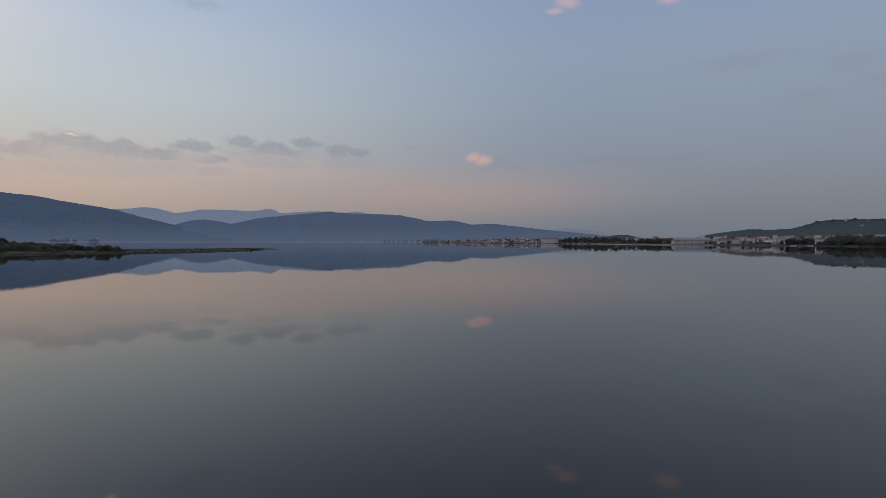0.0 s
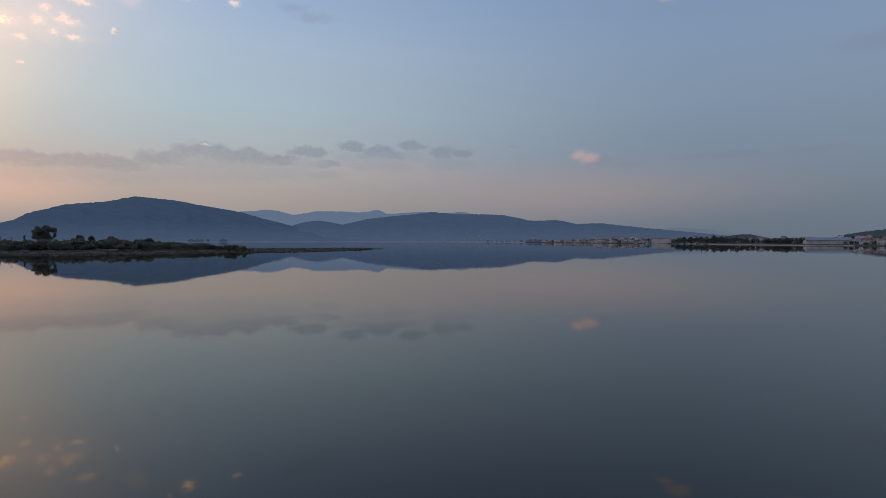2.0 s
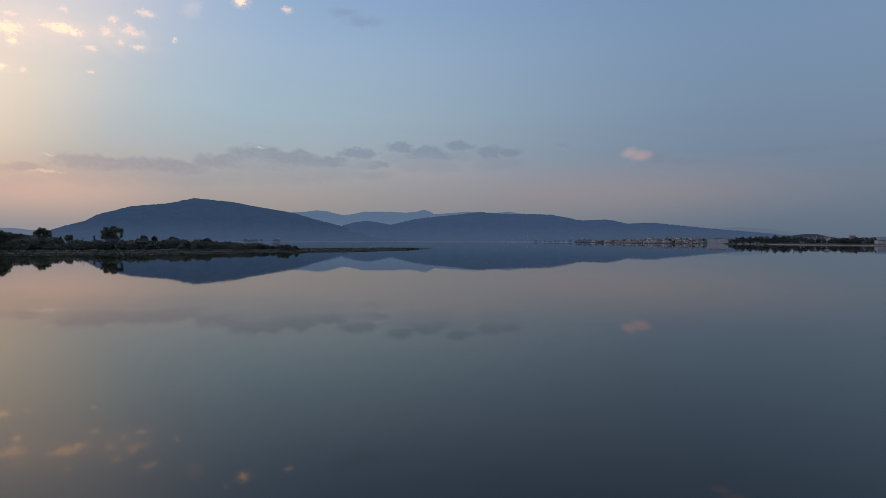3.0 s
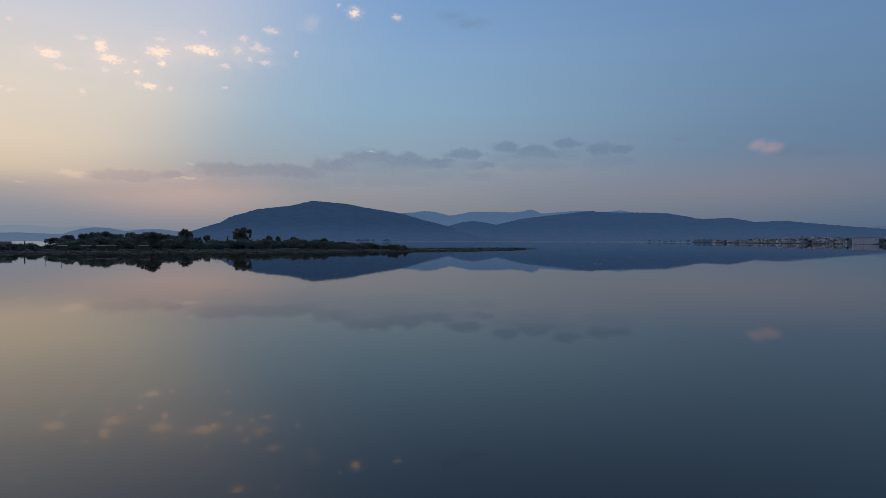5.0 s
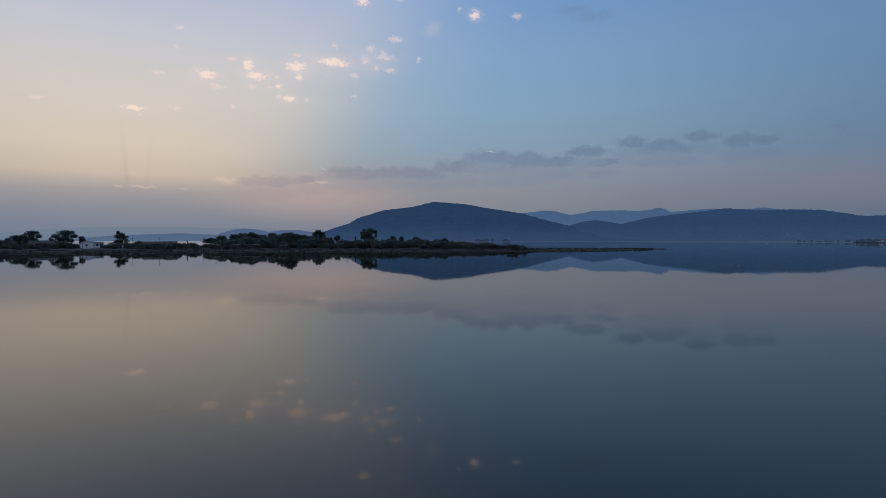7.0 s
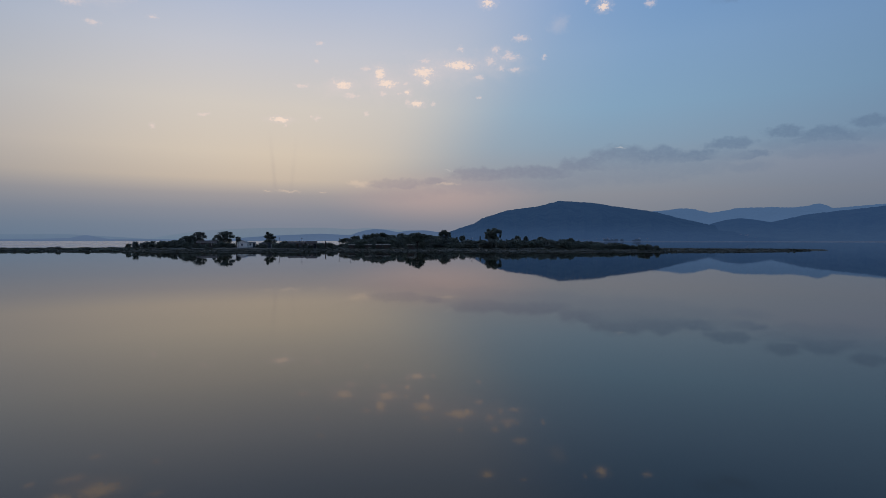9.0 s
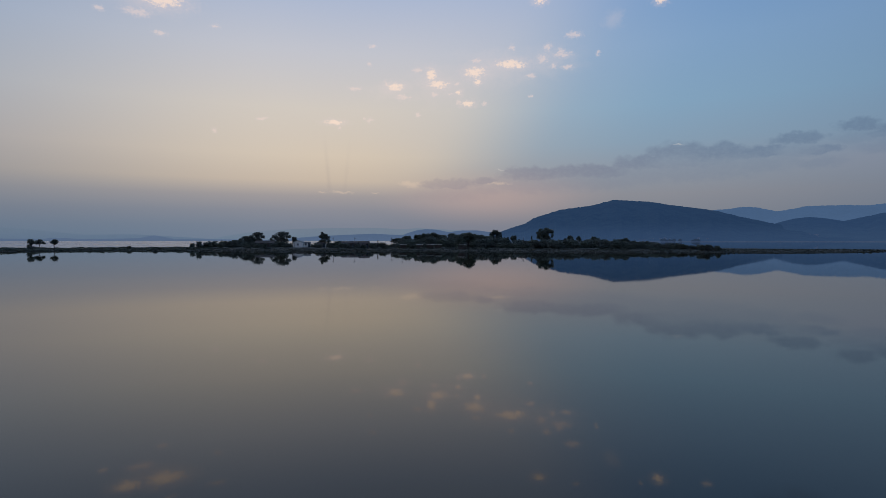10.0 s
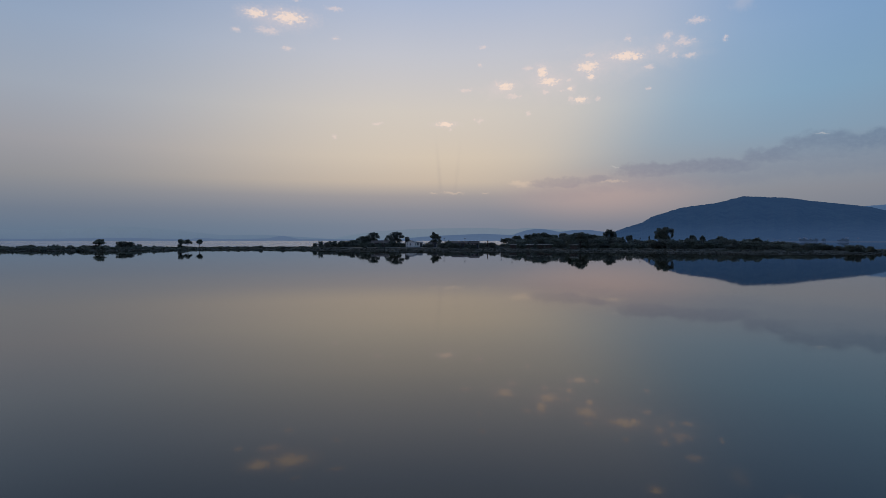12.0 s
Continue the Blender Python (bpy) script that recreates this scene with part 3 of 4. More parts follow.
def face(az, d, z, turn=0.0):
    """The pose of a house whose front looks at the water."""
    return Matrix.Translation(at(az, d, z)) @ Euler((0, 0, radians(az + turn))).to_matrix().to_4x4()


# the tall ragged tree with a thin second stem at its edge
tall = plant("tree", 11, [(-0.8, 0, 7.4, 2.9, 2.6, 2.0), (-2.6, 0.3, 6.4, 1.7, 1.7, 1.5), (1.3, -0.2, 7.8, 2.0, 1.9, 1.6), (0.2, 0.5, 5.4, 2.4, 2.2, 1.4),
                          (3.1, 0, 7.6, 0.9, 1.0, 1.5), (3.5, 0.1, 5.6, 0.5, 0.6, 1.2), (-1.2, -0.8, 4.2, 2.2, 2.0, 1.3), (-2.4, 0.2, 5.2, 1.8, 1.7, 1.3), (1.2, 0.1, 4.4, 2.0, 1.8, 1.3), (-0.4, 0, 3.0, 2.4, 2.0, 1.2)], 6800, 0.26,
             [((0, 0, 0), (0.1, 0, 5.6), 0.34), ((0, 0, 2.6), (-2.2, 0.2, 6.2), 0.18), ((0, 0, 3.2), (1.4, -0.1, 7.2), 0.17), ((2.6, 0, 0), (3.3, 0, 7.2), 0.14)],
             M_LEAF, "tall dark broadleaf tree with a ragged crown above the bushes", "tree")
put(tall, [on_spit(46.45, 270, 47)])
round_top = plant("tree", 12, [(0, 0, 7.6, 2.6, 2.5, 1.7), (-2.3, 0.2, 6.7, 1.7, 1.6, 1.6), (2.2, -0.1, 6.8, 1.8, 1.7, 1.6), (0.6, 0.6, 8.3, 1.6, 1.5, 1.1),
                               (-1.2, -0.5, 5.2, 1.9, 1.8, 1.4), (1.6, 0.3, 4.9, 2.0, 1.9, 1.5), (3.6, 0.1, 5.8, 0.9, 0.9, 1.2)], 4000, 0.26,
                  [((0, 0, 0), (0, 0, 5.6), 0.32), ((0, 0, 2.8), (-2, 0.2, 6.3), 0.17), ((0, 0, 3.0), (2.1, 0, 6.4), 0.17)],
                  M_LEAF, "tall dark tree with a rounded crown and gaps in it", "tree")
put(round_top, [on_spit(51.5, 330, 52, 0.98, 1.04), on_spit(54.25, 221, 95, 0.86, 0.70), on_spit(57.9, 287, 80, 1.05, 0.80),
                on_spit(60.6, 292, 200, 0.85, 0.64), on_spit(56.0, 300, 140, 1.0, 0.78), on_spit(54.7, 300, 240, 0.9, 0.80), on_spit(53.0, 310, 10, 0.95, 0.72), on_spit(43.95, 322, 10, 0.55, 0.68), on_spit(43.1, 325, 70, 0.42, 0.64),
                on_spit(59.4, 296, 10, 1.0, 0.70), on_spit(58.6, 290, 33, 1.1, 0.76), on_spit(57.0, 294, 160, 1.15, 0.68), on_spit(55.4, 297, 290, 1.2, 0.70),
                on_spit(53.8, 305, 55, 1.15, 0.76), on_spit(52.3, 308, 205, 1.1, 0.64), on_spit(61.5, 290, 260, 1.0, 0.50), on_spit(50.7, 300, 310, 1.1, 0.54), on_spit(49.6, 305, 120, 0.8, 0.66), on_spit(41.6, 285, 30, 0.6, 0.58), on_spit(38.6, 268, 210, 0.5, 0.5)])
pine = plant("tree", 13, [(-0.4, 0, 6.5, 2.6, 2.4, 1.3), (2.0, 0.2, 6.5, 2.2, 2.0, 1.2), (-2.6, 0.1, 5.2, 2.0, 1.9, 1.3), (0.8, -0.2, 4.7, 2.9, 2.4, 1.5),
                          (3.6, 0, 5.3, 1.6, 1.5, 1.2), (-1.2, 0.3, 3.4, 2.6, 2.3, 1.4), (-4.2, 0, 3.6, 1.3, 1.3, 1.1), (2.4, 0.2, 3.0, 1.9, 1.8, 1.2)], 4600, 0.25,
             [((0, 0, 0), (0.2, 0, 5.0), 0.36), ((0, 0, 2.2), (-2.4, 0.1, 5.0), 0.18), ((0.1, 0, 2.8), (2.0, 0.1, 6.0), 0.2), ((0.1, 0, 2.4), (3.4, 0, 5.0), 0.13)],
             M_PINE, "spreading dark pine with a broad broken crown", "tree")
put(pine, [on_spit(73.25, 283, 73), on_spit(75.55, 300, 76, 0.85, 1.0), on_spit(76.6, 297, 75, 0.7, 0.72), on_spit(71.9, 281, 180, 0.5, 0.68)])
slim = plant("tree", 14, [(0.3, 0, 6.3, 1.8, 1.6, 1.2), (-1.7, 0.2, 4.9, 1.6, 1.5, 1.1), (1.7, -0.1, 5.4, 1.6, 1.5, 1.1), (0.0, 0.2, 3.4, 2.4, 2.2, 1.4), (1.0, 0.1, 7.3, 0.9, 0.9, 0.7),
                          (-2.0, 0, 3.0, 1.4, 1.3, 1.1), (1.8, 0, 2.4, 1.6, 1.5, 1.1), (-0.9, 0, 6.3, 0.9, 0.9, 0.8), (-0.6, 0, 1.6, 2.4, 2.1, 1.0), (0.1, 0, 4.9, 1.9, 1.7, 1.3)], 3600, 0.24,
             [((0, 0, 0), (0, 0, 4.8), 0.28), ((0, 0, 2.2), (-1.1, 0.1, 4.6), 0.13), ((0, 0, 2.6), (1.1, 0, 5.2), 0.13)],
             M_LEAF, "ragged dark tree beside the cottage", "tree")
put(slim, [on_spit(69.0, 300, 249, 1.05, 0.98), on_spit(55.2, 230, 70, 0.75, 0.74), on_spit(50.3, 300, 30, 0.6, 0.66)])
ball = plant("umbrella_tree", 15, [(0, 0, 2.65, 1.75, 1.7, 0.95), (-1.25, 0.2, 2.2, 1.1, 1.0, 0.55), (1.3, -0.1, 2.2, 1.1, 1.0, 0.55), (0, 0.1, 3.3, 1.2, 1.2, 0.6)], 2000, 0.19,
             [((0, 0, 0), (0, 0, 2.4), 0.14), ((0, 0, 1.2), (-0.7, 0.1, 2.2), 0.07), ((0, 0, 1.3), (0.7, 0, 2.3), 0.07)],
             M_LEAF, "small umbrella-shaped tree on a bare trunk by the shore", "tree")
put(ball, [on_spit(92.0, 274, 10), on_spit(93.0, 279, 100, 0.95, 0.98), on_spit(93.55, 272, 200, 1.02, 1.03), on_spit(100.1, 266, 50, 1.35, 1.04)],
    "umbrella trees along the strip")

BUSHES = []
for k in range(4):
    g = np.random.default_rng(40 + k)
    lobes = [(g.uniform(-1.3, 1.3), g.uniform(-0.8, 0.8), g.uniform(0.5, 2.0), g.uniform(0.8, 1.5), g.uniform(0.8, 1.3), g.uniform(0.6, 1.05)) for _ in range(7)]
    lobes += [(0, 0, 0.7, 2.0, 1.5, 0.8)]
    BUSHES.append(plant("bush", 50 + k, lobes, 1700, 0.21, [((0, 0, 0), (0.1, 0, 1.6), 0.12), ((0.1, 0, 0.3), (-0.9, 0.1, 1.5), 0.07)], M_LEAF if k % 2 else M_PINE,
                        "dense dark evergreen shrub on the spit", "shrub"))
BAND = [(30.1, 0.2), (30.2, 1.7), (30.65, 1.7), (30.7, 0.2), (31.0, 0.2), (31.05, 2.2), (32.0, 2.2), (32.1, 0.5), (32.6, 1.7), (33.4, 2.4), (36, 3.4), (38, 3.8), (42, 4.3), (46, 4.4), (50, 5.3), (54, 5.3), (58, 5.7), (60.5, 4.8),
        (62, 2.6), (65.5, 2.0), (67, 2.9), (70, 2.6), (73, 2.9), (76, 4.4), (78, 3.9), (80, 3.0), (81.2, 2.6), (82, 0)]
g = random.Random(5)
spots = [[] for _ in BUSHES]
for k in range(230):
    az = 28.3 + 53.2 * (k + g.random()) / 230
    if 71.3 < az < 72.3 or 70.2 < az < 71.3:
        continue
    room = knots([(28, 12), (32, 30), (40, 50), (60, 50), (66, 45), (82, 30)], az)
    first = knots([(28, 12), (32, 22), (36, 42), (40, 52), (58, 60), (62, 40), (70, 55), (76, 80), (82, 40)], az)
    t = g.random()
    d = near_shore(az) + first + room * t
    h = knots(BAND, az) * g.choice((0.62, 0.78, 0.9, 1.0, 1.12)) * (0.75 + 0.25 * t)
    if h < 0.4 or d > knots(FAR_SHORE, az) - 4:
        continue
    spots[g.randrange(4)].append(on_spit(az, d, g.uniform(0, 360), max(0.5, h / 2.9) * g.uniform(1.1, 1.8), h / 2.75))
for az, d, w, h in [(68.4, 240, 0.8, 0.9), (67.8, 242, 0.9, 1.1), (66.9, 238, 0.7, 0.75), (65.6, 236, 0.8, 0.8), (64.3, 238, 0.9, 0.9), (63.0, 240, 0.8, 0.9), (73.9, 262, 1.0, 0.9), (75.4, 260, 1.1, 1.0),
                    (76.6, 262, 1.2, 1.3), (77.6, 264, 1.1, 1.4), (72.7, 264, 0.7, 0.8), (78.8, 262, 0.9, 1.1), (67.4, 262, 0.9, 1.35), (66.3, 262, 1.0, 1.2), (65.9, 240, 0.8, 0.55), (66.7, 242, 0.9, 0.6), (67.25, 243, 0.8, 0.9), (64.9, 238, 0.6, 0.6), (65.35, 244, 0.7, 0.9)]:
    spots[g.randrange(4)].append(on_spit(az, d, g.uniform(0, 360), w, h))
# single shrubs thinning out towards the tip
for az, off, w, h in [(28.7, 12, 0.2, 0.18), (29.1, 13, 0.25, 0.2), (29.6, 13, 0.22, 0.2), (29.9, 14, 0.3, 0.26), (30.4, 15, 0.6, 0.68), (31.3, 16, 0.75, 0.88), (31.75, 17, 0.75, 0.8), (19.6, 14, 0.3, 0.2), (19.2, 13, 0.4, 0.22), (18.7, 12, 0.25, 0.18)]:
    spots[g.randrange(4)].append(on_spit(az, near_shore(az) + off, g.uniform(0, 360), w, h))
# low shrubs at the front edge and along the narrow strip
for az, d, w, h in [(98.3, 268, 1.1, 1.4), (98.0, 267, 1.1, 1.1), (97.6, 270, 0.9, 0.95), (100.2, 267, 0.9, 0.7), (100.9, 268, 0.8, 0.5), (99.5, 267, 0.5, 0.5), (105.0, 285, 0.7, 0.75), (103.0, 275, 0.8, 0.5), (102.2, 276, 0.6, 0.5), (101.2, 270, 0.7, 0.55), (97.0, 266, 0.6, 0.7), (95.8, 268, 0.5, 0.55),
                    (93.6, 271, 0.8, 0.7), (88.0, 270, 0.5, 0.24), (86.5, 268, 0.7, 0.4), (85.6, 262, 0.6, 0.22), (84.3, 256, 0.8, 0.42), (87.6, 266, 0.5, 0.2), (91.0, 268, 0.5, 0.22), (80.6, 252, 0.9, 1.1), (81.3, 255, 0.6, 1.0)]:
    spots[g.randrange(4)].append(on_spit(az, d, g.uniform(0, 360), w, h))
for k in range(30):
    az = g.uniform(33, 80)
    spots[g.randrange(4)].append(on_spit(az, near_shore(az) + g.uniform(16, 42), g.uniform(0, 360), g.uniform(0.5, 0.95), g.uniform(0.15, 0.34)))
for proto, list_of in zip(BUSHES, spots):
    put(proto, list_of, "shrubs on the spit")


def scrub(name, az0, az1, count, tall_, seed, label):
    """Low tangled scrub along a bank, one dense mat."""
    rng = np.random.default_rng(seed)
    lobes = []
    for _ in range(count):
        az = rng.uniform(az0, az1)
        a, b = near_shore(az), knots(FAR_SHORE, az)
        p = at(az, a + 2.0 + (b - a - 6) * rng.random(), 0)
        h = knots(tall_, az) * rng.uniform(0.5, 1.15) * (1 + 0.8 * noise.noise((az * 1.7, 4.0, seed)))
        w = rng.uniform(0.8, 2.2)
        lobes.append((p.x, p.y, spit_height(az, math.hypot(p.x, p.y)) + h * 0.25, w, w, max(0.15, h)))
    verts, faces = foliage(rng, lobes, count * 40, 0.2, 0.8, 2)
    return tagged(mesh_object(name, verts, faces, M_LEAF, None, True), label, "scrub", kind="stuff")


scrub("scrub", 80.5, 113, 560, [(80, 0.6), (86, 0.4), (94, 0.5), (97, 0.85), (104, 1.1), (113, 1.2)], 71, "low dark scrub covering the narrow strip of land")


def tufts(name, count, az0, az1, reach, tall_, mat, seed, label):
    """Grass and reeds: thin leaning blades in clumps."""
    rng = np.random.default_rng(seed)
    verts, faces = [], []
    for _ in range(count):
        az = rng.uniform(az0, az1)
        d = near_shore(az) + 1.2 + reach(az) * rng.random() ** 1.6
        if d > knots(FAR_SHORE, az) - 1:
            continue
        o = at(az, d, spit_height(az, d) - 0.03)
        h = tall_ * rng.uniform(0.4, 1.1) * (0.6 + 0.6 * noise.noise((az * 3, d * 0.1, seed)) + 0.3)
        for _ in range(4):
            w = Vector((rng.uniform(-0.25, 0.25), rng.uniform(-0.25, 0.25), 0))
            i = len(verts)
            a = rng.uniform(0, 6.28)
            side = Vector((math.cos(a), math.sin(a), 0)) * 0.06
            verts += [o + w - side, o + w + side, o + w * 2.2 + Vector((0, 0, h * rng.uniform(0.6, 1)))]
            faces.append((i, i + 1, i + 2))
    return tagged(mesh_object(name, verts, faces, mat), label, "grass", kind="stuff")


tufts("marsh_grass", 30000, 18, 113, lambda az: knots([(17, 6), (19, 30), (22, 55), (30, 60), (60, 42), (80, 30), (113, 26)], az), 0.3, M_GRASS, 3, "dry olive marsh grass on the bank")
tufts("reeds", 1800, 26, 80, lambda az: 9.0, 0.3, M_GRASS, 4, "reeds along the waterline")


# ---- houses ----
def gable(bm, w, d, z, rise, over=0.35, thick=0.16):
    """A pitched roof with its ridge along x and eaves at the height z."""
    for side in (-1, 1):
        y0, y1 = side * (d / 2 + over), 0.0
        slope = rise / (d / 2)
        za, zb = z - over * slope, z + rise
        v = [bm.verts.new(p) for p in ((-w / 2 - over, y0, za), (w / 2 + over, y0, za), (w / 2 + over, y1, zb), (-w / 2 - over, y1, zb),
                                       (-w / 2 - over, y0, za + thick), (w / 2 + over, y0, za + thick), (w / 2 + over, y1, zb + thick), (-w / 2 - over, y1, zb + thick))]
        for f in ((0, 1, 2, 3), (7, 6, 5, 4), (0, 4, 5, 1), (1, 5, 6, 2), (3, 2, 6, 7), (0, 3, 7, 4)):
            bm.faces.new([v[i] for i in f])


def hip(bm, w, d, z, rise, over=0.45):
    x, y, r = w / 2 + over, d / 2 + over, max(0.2, (w - d) / 2)
    low = [bm.verts.new(p) for p in ((-x, -y, z), (x, -y, z), (x, y, z), (-x, y, z))]
    eave = [bm.verts.new((v.co.x, v.co.y, z + 0.15)) for v in low]
    a, b = bm.verts.new((-r, 0, z + rise)), bm.verts.new((r, 0, z + rise))
    bm.faces.new(low[::-1])
    for k in range(4):
        bm.faces.new((low[k], low[(k + 1) % 4], eave[(k + 1) % 4], eave[k]))
    for f in ((eave[0], eave[1], b, a), (eave[1], eave[2], b), (eave[2], eave[3], a, b), (eave[3], eave[0], a)):
        bm.faces.new(f)


def window_mesh(name, w, h, mat, lip):
    """A window with a raised surround; its pane is made apart."""
    bm = bmesh.new()
    for x0, x1, z0, z1 in ((-w / 2, w / 2, h - lip, h), (-w / 2, w / 2, 0, lip), (-w / 2, -w / 2 + lip, lip, h - lip), (w / 2 - lip, w / 2, lip, h - lip)):
        box(bm, x0, -0.07, z0, x1, 0.02, z1)
    me = bpy.data.meshes.new(name)
    bm.to_mesh(me)
    bm.free()
    me.materials.append(mat)
    bm = bmesh.new()
    box(bm, -w / 2 + lip, -0.03, lip, w / 2 - lip, 0.01, h - lip)
    glass = bpy.data.meshes.new("pane")
    bm.to_mesh(glass)
    bm.free()
    glass.materials.append(M_GLASS)
    return me, glass


WINDOW = window_mesh("window", 1.05, 1.2, M_WHITE, 0.10)
DOOR = window_mesh("door", 1.2, 2.2, M_WOOD, 0.12)


def opening(kind, x, y, z, parent, turn=0.0):
    frame_mesh, glass = DOOR if kind == "door" else WINDOW
    o = new(kind, frame_mesh)
    o.parent, o.matrix_basis = parent, pose(x, y, z, 0, 0, turn)
    p = new("pane", glass)
    p.parent = o
    return o


def house(w, d, storey, floors, wall_mat, roof, roof_mat, label, name="house", rise=1.6, columns=3, balcony=False, chimney=False, closed=(), sides=True):
    """A house with its front to -y: wall, roof, windows, a door."""
    base = new(name)
    h = storey * floors
    bm = bmesh.new()
    v = box(bm, -w / 2, -d / 2, -0.6, w / 2, d / 2, h)
    if roof == "gable":
        for x in (-w / 2, w / 2):
            bm.faces.new([bm.verts.new(p) for p in ((x, -d / 2, h), (x, d / 2, h), (x, 0, h + rise * 0.98))])
    bmesh.ops.bevel(bm, geom=[e for e in bm.edges if abs(e.verts[0].co.z - e.verts[1].co.z) > 1 and e.verts[0].co.x == e.verts[1].co.x], offset=0.06, segments=1, affect="EDGES")
    part("wall", bm, wall_mat, base)
    bm = bmesh.new()
    if roof == "gable":
        gable(bm, w, d, h, rise)
    elif roof == "hip":
        hip(bm, w, d, h, rise)
    else:
        box(bm, -w / 2 - 0.25, -d / 2 - 0.25, h + 0.003, w / 2 + 0.25, d / 2 + 0.25, h + 0.22)
        for x0, y0, x1, y1 in ((-w / 2, -d / 2, w / 2, -d / 2 + 0.2), (-w / 2, d / 2 - 0.2, w / 2, d / 2), (-w / 2, -d / 2 + 0.2, -w / 2 + 0.2, d / 2 - 0.2), (w / 2 - 0.2, -d / 2 + 0.2, w / 2, d / 2 - 0.2)):
            box(bm, x0, y0, h + 0.22, x1, y1, h + 0.8)
    part("roof", bm, roof_mat, base)
    for f in range(floors):
        for c in range(columns):
            if (f, c) in closed:
                continue
            x = (c + 0.5) / columns * w - w / 2
            ground_door = f == 0 and c == columns // 2
            opening("door" if ground_door else "window", x, -d / 2 - 0.01, 0.02 if ground_door else f * storey + 0.95, base)
    for f in range(floors if sides else 0):
        opening("window", w / 2 + 0.01, 0, f * storey + 0.95, base, 90)
        opening("window", -w / 2 - 0.01, 0, f * storey + 0.95, base, -90)
    if balcony:
        for f in range(1, floors):
            bm = bmesh.new()
            box(bm, -w / 2 + 0.4, -d / 2 - 1.2, f * storey - 0.15, w / 2 - 0.4, -d / 2, f * storey)
            box(bm, -w / 2 + 0.4, -d / 2 - 1.2, f * storey, w / 2 - 0.4, -d / 2 - 1.1, f * storey + 0.9)
            part("balcony", bm, M_WHITE, base)
    if chimney:
        bm = bmesh.new()
        box(bm, w * 0.2, -0.3, h + rise * 0.4, w * 0.2 + 0.6, 0.3, h + rise + 0.7)
        box(bm, w * 0.2 - 0.08, -0.38, h + rise + 0.7, w * 0.2 + 0.68, 0.38, h + rise + 0.82)
        part("chimney", bm, wall_mat, base)
    return tagged(base, label, "house")


# buildings on the spit
cottage = house(4.4, 5.2, 2.7, 1, M_WHITE, "gable", M_STONE, "small whitewashed cottage with a pale pitched roof near the shore", "cottage", 1.0, 2)
cottage.matrix_basis = face(71.45, 272, spit_height(71.45, 272), 70) @ Matrix.Scale(0.88, 4)
wing = house(3.6, 3.5, 2.2, 1, M_WHITE, "flat", M_STONE, "low whitewashed wing with a flat roof beside the cottage", "cottage_wing", columns=2, sides=False)
wing.matrix_basis = face(70.7, 273, spit_height(70.7, 273), 8) @ Matrix.Scale(0.88, 4)
annex = house(4.2, 3.0, 1.5, 1, M_STONE, "flat", M_DARKROOF, "low pale annex with a flat roof beside the cottage", "annex", columns=2)
annex.matrix_basis = face(69.3, 262, spit_height(69.3, 262), 4)
longhouse = house(8.0, 5.0, 2.0, 1, M_WOOD, "gable", M_BROWNTILE, "long low brown timber building with a shallow tiled roof", "longhouse", 0.8, 4)
longhouse.matrix_basis = face(66.3, 250, spit_height(66.3, 250), -4)
shack = house(4.0, 4.0, 2.0, 1, M_PLASTERS[3], "gable", M_BROWNTILE, "small reddish hut with a tiled roof", "hut", 0.9, 2)
shack.matrix_basis = face(65.0, 243, spit_height(65.0, 243), 8)
barn = house(8.0, 5.5, 2.0, 1, M_WOOD, "gable", M_BROWNTILE, "brown farm shed under the pines with a tiled roof", "farm_shed", 1.0, 3)
barn.matrix_basis = face(74.7, 272, spit_height(74.7, 272), -10)


def pergola(w, d, h, label):
    base = new("shelter")
    for x in (-w / 2 + 0.1, 0, w / 2 - 0.1):
        for y in (-d / 2 + 0.1, d / 2 - 0.1):
            bm = bmesh.new()
            tube(bm, (x, y, -0.2), (x, y, h), 0.06, 0.05, 6)
            part("post", bm, M_WOOD, base)
    bm = bmesh.new()
    box(bm, -w / 2 - 0.2, -d / 2 - 0.2, h, w / 2 + 0.2, d / 2 + 0.2, h + 0.1)
    part("roof", bm, M_WHITE, base, "white flat roof")
    bm = bmesh.new()
    box(bm, -w / 2, d / 2 - 0.3, 0, w / 2, d / 2 - 0.18, h - 0.3)
    part("back_wall", bm, M_WOOD, base)
    return tagged(base, label, "shelter", "white-roofed shelters")


shelter = pergola(2.6, 2.2, 1.6, "open wooden shelter with a white flat roof")
put(shelter, [face(59.3, 226, spit_height(59.3, 226)), face(58.2, 228, spit_height(58.2, 228), 8), face(57.4, 226, spit_height(57.4, 226), -5), face(54.9, 212, spit_height(54.9, 212), 10), face(61.0, 230, spit_height(61, 230), 0)])


def utility_pole(h, label):
    base = new("utility_pole")
    bm = bmesh.new()
    tube(bm, (0, 0, -0.4), (0, 0, h), 0.065, 0.045, 8)
    part("pole", bm, M_WOOD, base)
    bm = bmesh.new()
    box(bm, -0.4, -0.04, h - 0.5, 0.4, 0.04, h - 0.42)
    part("crossarm", bm, M_WOOD, base)
    for x in (-0.35, 0, 0.35):
        bm = bmesh.new()
        tube(bm, (x, 0, h - 0.43 if x else h), (x, 0, h - 0.25 if x else h + 0.18), 0.05, 0.04, 6)
        part("insulator", bm, M_WHITE, base)
    return tagged(base, label, "pole", "wooden poles on the spit")


